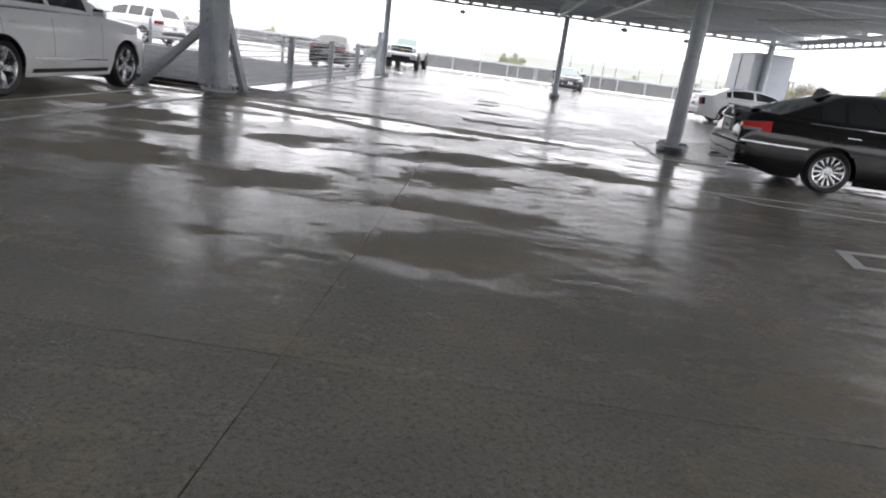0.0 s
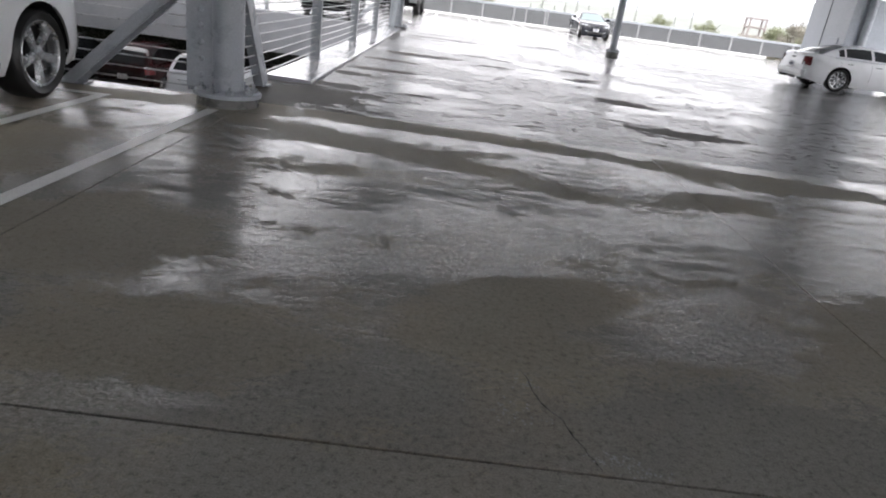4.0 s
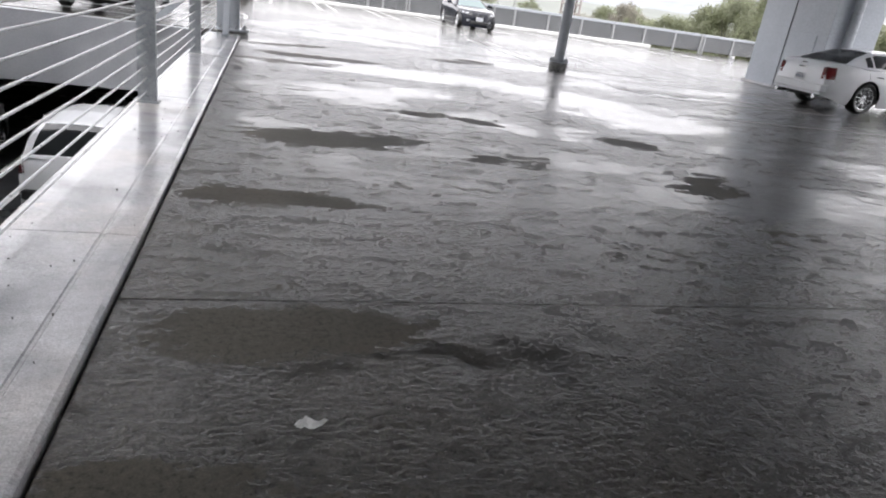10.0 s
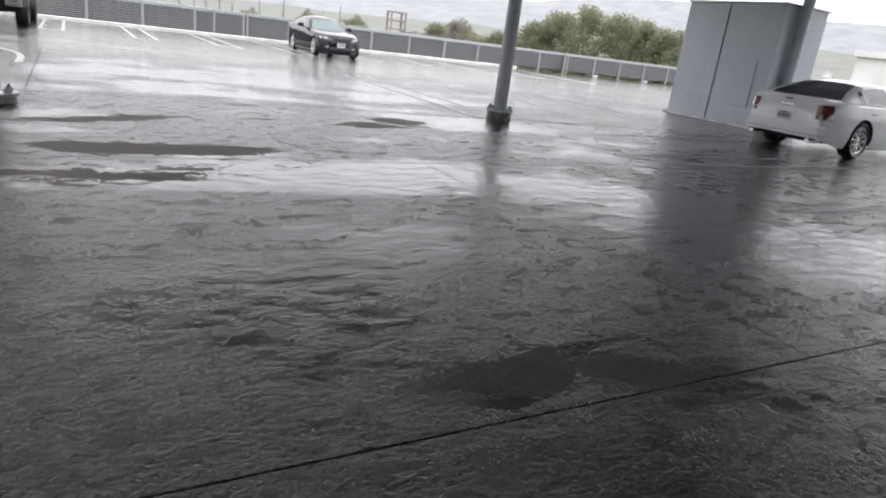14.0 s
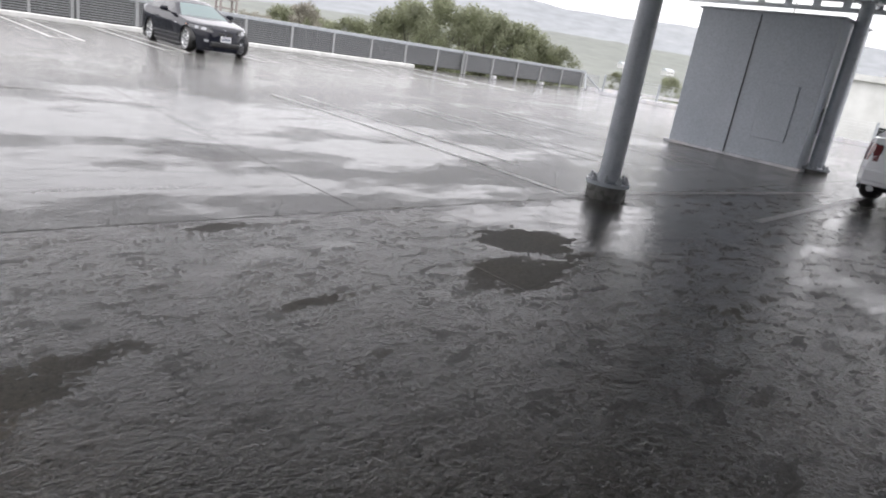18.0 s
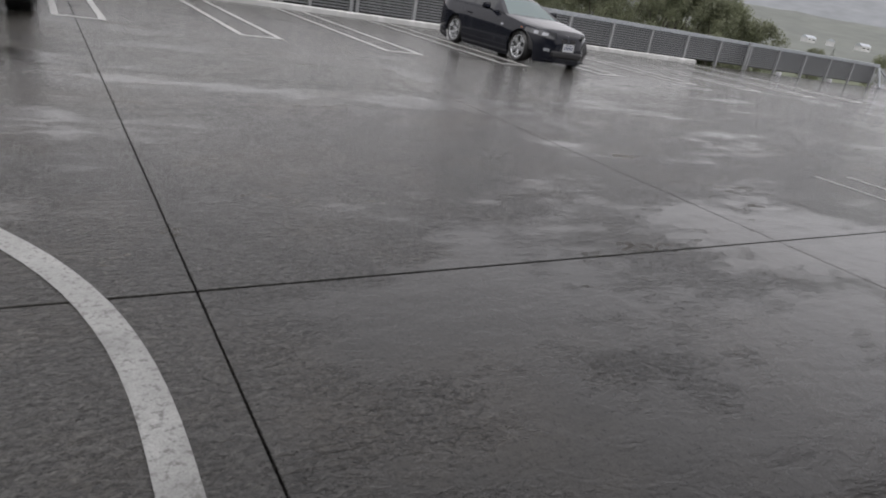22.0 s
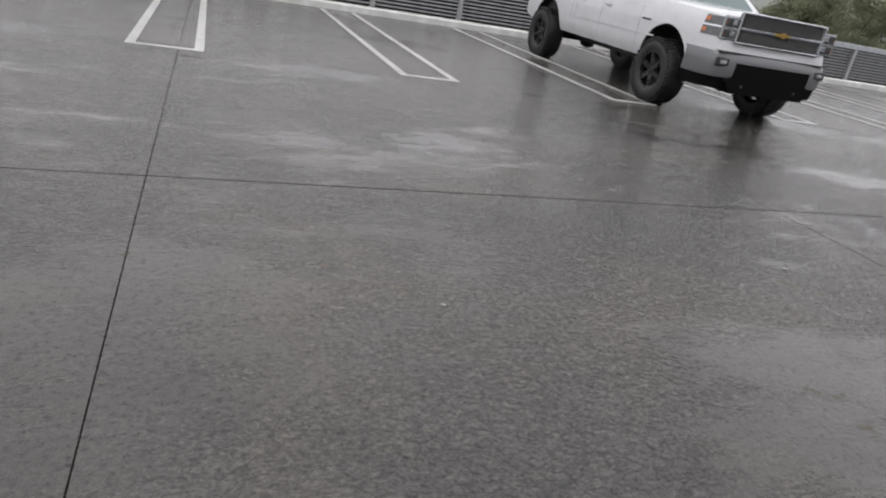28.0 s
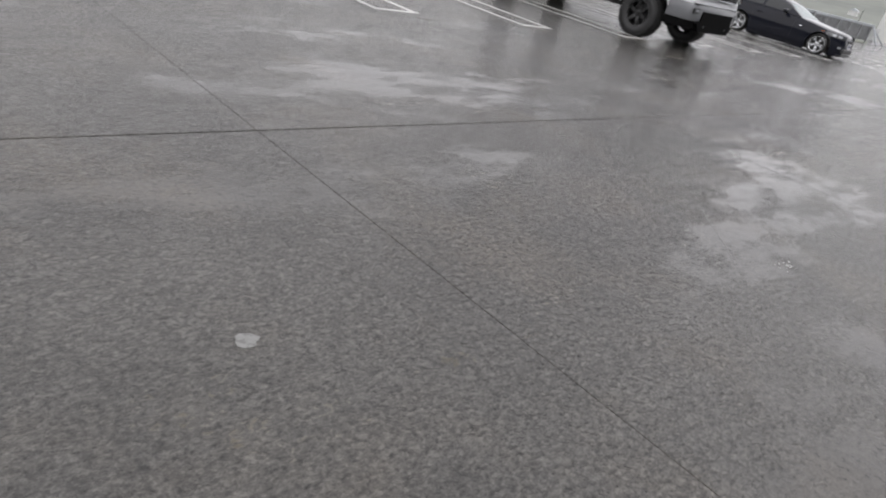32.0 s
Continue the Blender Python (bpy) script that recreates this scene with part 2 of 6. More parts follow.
r_nt.links.new(r_m.outputs[0], r_nt.nodes["Material Output"].inputs["Surface"])
M_PURLIN = worn("galvanised_purlin", (0.52, 0.54, 0.56), (0.64, 0.66, 0.68), 8.0, (0.3, 0.5), 0.4, 0.1, 60.0)
M_BACK = worn("louvre_gap_shade", (0.02, 0.021, 0.022), (0.035, 0.036, 0.037), 5.0, (0.5, 0.7))
M_POST = worn("weathered_dark_post", (0.24, 0.245, 0.25), (0.32, 0.325, 0.33), 9.0, (0.3, 0.5), 0.2, 0.1, 70.0)
M_KERBW = worn("white_kerb_paint", (0.46, 0.46, 0.45), (0.62, 0.62, 0.61), 2.5, (0.15, 0.35), 0, 0.2, 60.0)
M_LOUVRE = worn("weathered_louvre_metal", (0.125, 0.13, 0.135), (0.21, 0.216, 0.223), 7.0, (0.3, 0.5), 0.15, 0.12, 70.0)
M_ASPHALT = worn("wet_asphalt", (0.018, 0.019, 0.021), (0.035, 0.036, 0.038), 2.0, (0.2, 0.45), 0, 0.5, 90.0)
M_LAND = worn("far_fields", (0.05, 0.07, 0.035), (0.11, 0.12, 0.07), 0.03, (0.8, 0.9), 0, 0, 0.4)


# ---------- mesh building ----------
class Shape:
    """Vertices and faces gathered for one mesh."""

    def __init__(self):
        self.v, self.f = [], []

    def add(self, verts, faces):
        o = len(self.v)
        self.v += [tuple(p) for p in verts]
        self.f += [tuple(i + o for i in q) for q in faces]
        return self

    def box(self, c, s, m=None, bevel=0.0):
        x, y, z = (k / 2 for k in s)
        if bevel:
            b = min(bevel, x * 0.9, y * 0.9, z * 0.9)
            pts = []
            for sz in (-1, 1):
                for dz, d in ((z, b), (z - b, 0)) if sz > 0 else ((z, b), (z - b, 0)):
                    pass
            rings = [(-z, b), (-z + b, 0), (z - b, 0), (z, b)]
            vs, fs = [], []
            for zz, d in rings:
                a, e = x - d, y - d
                vs += [(a - b, -e, zz), (a, -e + b, zz), (a, e - b, zz), (a - b, e, zz), (-a + b, e, zz), (-a, e - b, zz), (-a, -e + b, zz), (-a + b, -e, zz)]
            for k in range(3):
                for i in range(8):
                    j = (i + 1) % 8
                    fs.append((k * 8 + i, k * 8 + j, k * 8 + 8 + j, k * 8 + 8 + i))
            fs.append(tuple(range(7, -1, -1)))
            fs.append(tuple(range(24, 32)))
        else:
            vs = [(a * x, e * y, g * z) for g in (-1, 1) for e in (-1, 1) for a in (-1, 1)]
            fs = [(0, 2, 3, 1), (4, 5, 7, 6), (0, 1, 5, 4), (2, 6, 7, 3), (0, 4, 6, 2), (1, 3, 7, 5)]
        mm = Matrix.Translation(c) @ (m if m is not None else Matrix())
        return self.add([mm @ Vector(p) for p in vs], fs)

    def rod(self, a, b, r, n=12, r2=None, caps=True):
        a, b = Vector(a), Vector(b)
        q = (b - a).to_track_quat("Z", "Y").to_matrix()
        r2 = r if r2 is None else r2
        vs = [a + q @ Vector((r * math.cos(t), r * math.sin(t), 0)) for t in (2 * math.pi * i / n for i in range(n))]
        vs += [b + q @ Vector((r2 * math.cos(t), r2 * math.sin(t), 0)) for t in (2 * math.pi * i / n for i in range(n))]
        fs = [(i, (i + 1) % n, n + (i + 1) % n, n + i) for i in range(n)]
        if caps:
            fs += [tuple(range(n - 1, -1, -1)), tuple(range(n, 2 * n))]
        return self.add(vs, fs)

    def lathe(self, profile, n=24, m=None, closed=False):
        """profile: (radius, height) pairs turned round z."""
        m = m if m is not None else Matrix()
        vs = [m @ Vector((r * math.cos(2 * math.pi * i / n), r * math.sin(2 * math.pi * i / n), h)) for r, h in profile for i in range(n)]
        k = len(profile)
        fs = [(a * n + i, a * n + (i + 1) % n, ((a + 1) % k) * n + (i + 1) % n, ((a + 1) % k) * n + i) for a in range(k if closed else k - 1) for i in range(n)]
        return self.add(vs, fs)

    def grid(self, rows, flip=False):
        """rows of points, all of one length."""
        n = len(rows[0])
        fs = []
        for a in range(len(rows) - 1):
            for i in range(n - 1):
                q = (a * n + i, a * n + i + 1, (a + 1) * n + i + 1, (a + 1) * n + i)
                fs.append(q[::-1] if flip else q)
        return self.add([p for r in rows for p in r], fs)

    def prism(self, pts, axis, a, b):
        """A polygon in the plane across axis, drawn out from a to b."""
        n = len(pts)

        def at(p, h):
            return {"x": (h, p[0], p[1]), "y": (p[0], h, p[1]), "z": (p[0], p[1], h)}[axis]
        vs = [at(p, a) for p in pts] + [at(p, b) for p in pts]
        fs = [(i, (i + 1) % n, n + (i + 1) % n, n + i) for i in range(n)] + [tuple(range(n - 1, -1, -1)), tuple(range(n, 2 * n))]
        return self.add(vs, fs)

    def mesh(self, name, mat, smooth=False, fix=True):
        me = bpy.data.meshes.new(name)
        me.from_pydata(self.v, [], self.f)
        if fix:
            bm = bmesh.new()
            bm.from_mesh(me)
            bmesh.ops.recalc_face_normals(bm, faces=bm.faces)
            bm.to_mesh(me)
            bm.free()
        me.materials.append(mat)
        if smooth:
            me.polygons.foreach_set("use_smooth", [True] * len(me.polygons))
            me.set_sharp_from_angle(angle=radians(smooth if smooth > 1 else 35))
        me.update()
        return me


def part(name, shape, mat, parent, label="", smooth=False):
    me = shape if isinstance(shape, bpy.types.Mesh) else shape.mesh(name, mat, smooth)
    ob = new(name, me)
    ob.parent = parent
    if label:
        tagged(ob, label)
    return ob


def empty(name, m, label, category, group="", kind=""):
    ob = new(name)
    ob.matrix_world = m
    return tagged(ob, label, category, group, kind)


def solid(name, shape, mat, label, category, kind="", smooth=False, group=""):
    return tagged(new(name, shape.mesh(name, mat, smooth)), label, category, group, kind)


# ---------- the deck: slabs between saw-cut joints ----------
JX = [-33.6, -29.3, -25.0, -20.7, -16.45, -12.16, -7.7, -3.3, 0.6, 4.85, 9.2, 13.5, 17.8, 22.1, 26.4, 30.8, 35.2, 39.6]
JY = [-11.0, -6.5, -2.3, 2.32, 7.13, 12.43, 14.13, 16.9, 21.4, 25.87, 29.75, 35.15, 40.02, 45.6, 51.3]
floor = tagged(new("floor"), "wet brown-grey concrete parking deck with puddles and saw-cut joints", "floor", kind="structure")


def slab_mesh(x0, x1, y0, y1, g=0.0025, gy=0.006, b=0.002, depth=0.3):
    s = Shape()
    x0, x1, y0, y1 = x0 + g, x1 - g, y0 + gy, y1 - gy
    lo = [(x0, y0, -depth), (x1, y0, -depth), (x1, y1, -depth), (x0, y1, -depth)]
    mi = [(x0, y0, -b), (x1, y0, -b), (x1, y1, -b), (x0, y1, -b)]
    hi = [(x0 + b, y0 + b, 0), (x1 - b, y0 + b, 0), (x1 - b, y1 - b, 0), (x0 + b, y1 - b, 0)]
    f = [(3, 2, 1, 0), (8, 9, 10, 11)]
    for i in range(4):
        j = (i + 1) % 4
        f += [(i, j, 4 + j, 4 + i), (4 + i, 4 + j, 8 + j, 8 + i)]
    return s.add(lo + mi + hi, f)


# higher spots of the slabs that stand bare: place, half-axes, turn
ISLANDS = (
    (1.06, 4.16, 0.56, 0.33, -2), (1.18, 5.46, 0.56, 0.25, -1), (0.99, 7.08, 0.48, 0.30, 11), (1.01, 8.50, 0.68, 0.36, 16), (2.82, 8.73, 0.75, 0.36, -7),
    (-0.70, 5.60, 0.44, 0.28, 30), (-1.16, 8.30, 0.49, 0.30, 33), (-2.07, 11.00, 1.27, 0.20, -20), (-1.30, 12.10, 2.1, 0.20, -4), (1.8, 11.75, 1.4, 0.22, -6), (0.56, 10.70, 0.43, 0.18, 19),
    (1.48, 14.13, 0.82, 0.36, 19), (-2.75, 16.62, 0.55, 0.16, -1), (-2.77, 18.30, 0.66, 0.18, -8), (-3.18, 15.71, 0.21, 0.17, 15), (1.10, 19.35, 0.34, 0.38, -28),
    (-2.35, 25.28, 1.0, 0.24, 5), (-2.42, 26.22, 0.95, 0.24, 6), (-2.5, 27.85, 0.72, 0.24, 22), (0.90, 28.32, 0.38, 0.22, 10), (-1.20, 21.65, 0.36, 0.14, -10), (-0.62, 21.55, 0.40, 0.15, -35),
    (1.12, 21.04, 0.32, 0.19, -18), (1.55, 28.72, 0.36, 0.30, -30), (-0.57, 28.36, 0.30, 0.07, 6), (-0.57, 29.60, 0.42, 0.08, 8),
    (-3.75, 12.15, 0.62, 0.26, -4), (-4.85, 11.95, 0.55, 0.22, 0), (-3.45, 8.65, 0.45, 0.36, -12), (-2.75, 7.60, 0.50, 0.24, 8), (-4.75, 9.6, 0.42, 0.8, 4), (-6.0, 9.4, 1.2, 2.2, 0), (-2.5, 5.9, 0.7, 0.4, 20),
    # first spot stands in for the shade on the square beside the column
    (-3.4, 13.28, 0.95, 1.1, 0), (-1.95, 14.35, 0.35, 0.16, 10), (-3.06, 14.4, 0.3, 0.2, 0), (1.2, 16.45, 0.5, 0.25, -10), (-2.2, 20.1, 0.8, 0.3, 5), (-0.9, 19.75, 0.8, 0.25, 0))
# hollows where the water lies deep and calm
LULLS = ((1.7, 18.8, 1.1, 1.9, 8), (2.1, 23.6, 1.3, 2.2, 12), (0.2, 25.3, 1.3, 0.7, 20), (0.5, 33.2, 4.6, 2.5, 8), (-0.4, 20.2, 1.6, 0.45, -15), (2.6, 29.0, 1.5, 0.9, 0), (0.4, 2.6, 1.8, 1.0, 0), (-1.9, 6.3, 1.2, 0.9, 0))


def hump(x, y, spots, lo, hi):
    """1 inside the nearest of the ellipses (lo half-axes out), falling to 0 at hi."""
    d = np.full(np.shape(x), 9.0)
    for (px, py, rx, ry, turn) in spots:
        c, q = math.cos(radians(turn)), math.sin(radians(turn))
        u, v = (x - px) * c + (y - py) * q, (y - py) * c - (x - px) * q
        d = np.minimum(d, np.hypot(u / rx, v / ry))
    return np.clip((hi - d) / (hi - lo), 0, 1)


def fine_slab(x0, x1, y0, y1, g, south, north, b=0.002, depth=0.3, step=0.07):
    """A slab whose top is a fine grid that carries where it stands proud and where water lies calm."""
    x0, x1, y0, y1 = x0 + g, x1 - g, y0 + south, y1 - north
    bs, bn = b if south else 0.0, b if north else 0.0
    s = Shape()
    lo = [(x0, y0, -depth), (x1, y0, -depth), (x1, y1, -depth), (x0, y1, -depth)]
    mi = [(x0, y0, -b), (x1, y0, -b), (x1, y1, -b), (x0, y1, -b)]
    hi = [(x0 + b, y0 + bs, 0), (x1 - b, y0 + bs, 0), (x1 - b, y1 - bn, 0), (x0 + b, y1 - bn, 0)]
    f = []
    for i in range(4):
        j = (i + 1) % 4
        f += [(i, j, 4 + j, 4 + i), (4 + i, 4 + j, 8 + j, 8 + i)]
    s.add(lo + mi + hi, f)
    xs, ys = np.linspace(x0 + b, x1 - b, max(2, int((x1 - x0) / step))), np.linspace(y0 + bs, y1 - bn, max(2, int((y1 - y0) / step)))
    s.grid([[(float(x), float(y), 0.0) for x in xs] for y in ys])
    return s


def mark_water(me):
    co = np.empty(len(me.vertices) * 3, dtype=np.float32)
    me.vertices.foreach_get("co", co)
    x, y = co[0::3], co[1::3]
    for key, v in (("rise", 0.42 * hump(x, y, ISLANDS, 0.2, 1.75)), ("lull", 0.16 * hump(x, y, LULLS, 0.4, 1.4))):
        me.attributes.new(key, "FLOAT", "POINT").data.foreach_set("value", v.astype(np.float32))


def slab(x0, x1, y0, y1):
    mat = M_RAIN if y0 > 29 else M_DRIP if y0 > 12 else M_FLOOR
    g, gy = 0.006 if y1 == 14.13 and x1 < -2.7 else 0.0045 if y0 > 28 and x0 > -8 else 0.002, 0.007 if y0 > 28 else 0.005
    if x1 > -4.2 and x0 < 4.5 and y1 > 2 and y0 < 36:
        # the pour runs through at 14.13, but for the square beside the kerb
        me = fine_slab(x0, x1, y0, y1, g, 0.0 if y0 == 14.13 else gy, 0.0 if y1 == 14.13 and x1 > -2.7 else 2 * gy if y1 == 14.13 else gy).mesh("slab", mat, fix=False)
        mark_water(me)
        part("slab", me, mat, floor)
    else:
        part("slab", slab_mesh(x0, x1, y0, y1, g=g, gy=gy), mat, floor)


def row_of(y):
    """The joints along the walk shift a little from pour to pour."""
    xs = [x for x in JX if x > 2]
    xs = [0.48 if y < 24 else 0.65] + xs
    if y >= 29:
        return [x for x in JX if x < -3] + xs
    if y < 12:
        return [x for x in JX if x < -4] + [-3.7] + xs
    return ([-4.06, -2.757] if y < 14 else [-3.438]) + xs


for ya, yb in zip(JY, JY[1:]):
    row = row_of(ya)
    for xa, xb in zip(row, row[1:]):
        slab(xa, xb, ya, yb)
# far bank of the opening
for ya, yb in ((12.43, 16.9), (16.9, 21.4), (21.4, 25.87), (25.87, 29.75)):
    for xa, xb in ((-33.6, -29.3), (-29.3, -25.0), (-25.0, -20.7), (-20.7, -17.0)):
        slab(xa, xb, ya, yb)
slab(-17.0, -3.455, 29.2, 29.75)
joint_bed = Shape()
joint_bed.box((3, 2, -0.16), (74, 21, 0.26)).box((18, 21, -0.161), (43.2, 17.4, 0.26)).box((3, 40.5, -0.162), (74, 22.4, 0.26))
solid("floor_bed", joint_bed, M_JOINT, "dark sealant and slab underneath the deck joints", "floor", "structure")

# light raised kerb along the opening
kerb_thing = tagged(new("kerb"), "pale wet concrete kerb along the open deck edge", "kerb", kind="structure")
yk, lengths = 14.08, (3.4, 3.6, 3.5, 3.62)
for k, n in enumerate(lengths):
    ks = Shape()
    ks.prism([(-4.08, -0.55), (-3.46, -0.55), (-3.452, 0.030), (-3.468, 0.046), (-3.60, 0.050), (-3.606, 0.046), (-3.618, 0.046), (-3.624, 0.051), (-4.05, 0.055), (-4.08, 0.03)], "y", yk + 0.004, yk + n - 0.004)
    part("kerb_length", ks, M_CURB, kerb_thing, "", 30)
    yk += n
rgk = random.Random(4)
chips = Shape()
for k in range(60):
    x, y, r = rgk.uniform(-4.02, -3.48), 14.2 + 6.5 * rgk.random() ** 1.6, rgk.uniform(0.002, 0.006)
    ring = [(x + r * rgk.uniform(0.5, 1.1) * math.cos(0.7 * i), y + 1.5 * r * rgk.uniform(0.5, 1.1) * math.sin(0.7 * i)) for i in range(9)]
    chips.prism(ring, "z", 0.04, 0.0565)
tagged(part("kerb_chips", chips, M_GROUT, kerb_thing, "dark chips and grit in the kerb"), kind="stuff")
edge = Shape()
edge.box((-10.5, 12.33, -0.33), (13.0, 0.22, 0.62)).box((-4.0, 13.3, -0.33), (0.14, 1.75, 0.6))
solid("wall_edge_near", edge, M_FASCIA, "pale concrete edge beam under the near railing", "wall", "structure")

# lower level seen through the opening
low = Shape()
low.box((-14.5, 20.0, -3.35), (24, 40, 0.3))
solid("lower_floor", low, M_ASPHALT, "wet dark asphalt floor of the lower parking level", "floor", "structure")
fas = Shape()
fas.prism([(-16.9, -0.02), (-16.6, -0.02), (-16.6, -1.35), (-16.9, -1.35)], "y", 12.2, 29.2)
fas.box((-10.5, 29.05, -0.68), (12.3, 0.3, 1.33))
solid("wall_fascia", fas, M_FASCIA, "pale grey concrete spandrel round the deck opening", "wall", "structure")
# these walls take the near-black grout colour
back = Shape()
back.box((-27.2, 20.0, -1.8), (0.3, 40, 3.4)).box((-14.5, 41.0, -1.8), (26, 0.3, 3.4)).box((-14.5, -0.4, -1.8), (26, 0.3, 3.4)).box((-2.6, 20, -1.8), (0.3, 40, 3.0))
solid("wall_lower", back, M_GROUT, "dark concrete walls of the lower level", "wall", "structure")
ceil = Shape()
ceil.box((-21.9, 20.4, -0.62), (10.0, 41.0, 0.5)).box((-10.5, 35.1, -0.62), (12.6, 11.6, 0.5)).box((-10.5, 5.8, -0.62), (12.6, 12.5, 0.5))
solid("ceiling", ceil, M_FASCIA, "concrete underside of the upper deck", "ceiling", "structure")

# ---------- painted stall lines ----------
Z_LINE = 0.002


def line_pts(pts, w=0.10):
    """A painted stripe along a polyline, mitred."""
    rows = []
    for i, p in enumerate(pts):
        a = Vector(pts[max(i - 1, 0)])
        b = Vector(pts[min(i + 1, len(pts) - 1)])
        q = Vector(p)
        d1, d2 = ((q - a) if i else (b - q)).normalized(), ((b - q) if i < len(pts) - 1 else (q - a)).normalized()
        n1 = Vector((-d1.y, d1.x))
        nrm = (n1 + Vector((-d2.y, d2.x))).normalized()
        nrm = nrm * (w / 2 / max(0.35, nrm.dot(n1)))
        rows.append([(p[0] + nrm.x, p[1] + nrm.y, Z_LINE + 0.002), (p[0] - nrm.x, p[1] - nrm.y, Z_LINE + 0.002)])
    return rows


def hairpin(x0, x1, y0, y1):
    s = Shape()
    w = 0.10
    for x in (x0, x1):
        s.box((x, (y0 + y1) / 2, 0.001), (w, abs(y1 - y0), 0.006))
    s.box(((x0 + x1) / 2, y0 + (w / 2 if y1 > y0 else -w / 2), 0.0012), (x1 - x0 - w, w, 0.006))
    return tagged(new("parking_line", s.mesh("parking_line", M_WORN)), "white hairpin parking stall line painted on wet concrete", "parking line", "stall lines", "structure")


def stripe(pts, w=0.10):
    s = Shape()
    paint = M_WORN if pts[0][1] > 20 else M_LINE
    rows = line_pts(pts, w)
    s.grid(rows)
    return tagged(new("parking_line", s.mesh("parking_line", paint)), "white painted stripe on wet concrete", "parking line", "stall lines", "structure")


for xa, xb in ((-24.6, -23.9), (-21.6, -20.9), (-18.6, -17.9), (-15.6, -14.9), (-12.64, -11.95), (-9.62, -8.95), (-6.62, -5.98), (-3.55, -2.93), (-0.88, -0.22), (1.8, 2.5), (4.45, 5.1), (7.2, 7.85), (9.9, 10.55), (12.6, 13.25), (15.3, 15.95), (18.0, 18.65)):
    hairpin(xa, xb, 44.1, 51.1)
# double stripes opposite, beyond the canopy
for xa in (3.55, 6.25, 8.95, 11.65):
    stripe([(xa, 31.2), (xa, 36.6)], 0.07)
    stripe([(xa + 0.62, 31.2), (xa + 0.62, 36.6)], 0.07)
stripe([(3.95, 26.7), (7.9, 26.75)])
stripe([(3.95, 26.7), (4.7, 26.05), (9.0, 26.1)])
stripe([(5.2, 28.5), (10.3, 28.8)])
stripe([(3.55, 31.3), (3.5, 29.9), (9.5, 29.2)])
stripe([(3.6, 23.8), (9.0, 23.9)])
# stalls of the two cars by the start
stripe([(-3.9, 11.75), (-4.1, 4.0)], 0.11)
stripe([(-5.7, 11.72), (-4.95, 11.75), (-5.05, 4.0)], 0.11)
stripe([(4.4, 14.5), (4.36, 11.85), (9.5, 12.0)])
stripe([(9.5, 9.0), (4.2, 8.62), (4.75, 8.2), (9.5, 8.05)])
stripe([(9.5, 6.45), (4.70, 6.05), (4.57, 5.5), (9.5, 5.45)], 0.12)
low_line = Shape()
for xx in (-8.02, -7.36):
    low_line.box((xx, 28.1, -3.198), (0.1, 6.0, 0.006))
low_line.box((-7.69, 25.15, -3.1975), (0.56, 0.1, 0.006))
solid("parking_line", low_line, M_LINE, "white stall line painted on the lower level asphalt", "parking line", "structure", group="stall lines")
# curved stripe of the drive lane
arc = [(-3.55 - 0.122 * max(0.0, y - 34.1) ** 2.4, y) for y in (33.3 + k * 0.15 for k in range(25))]
stripe(arc, 0.115)

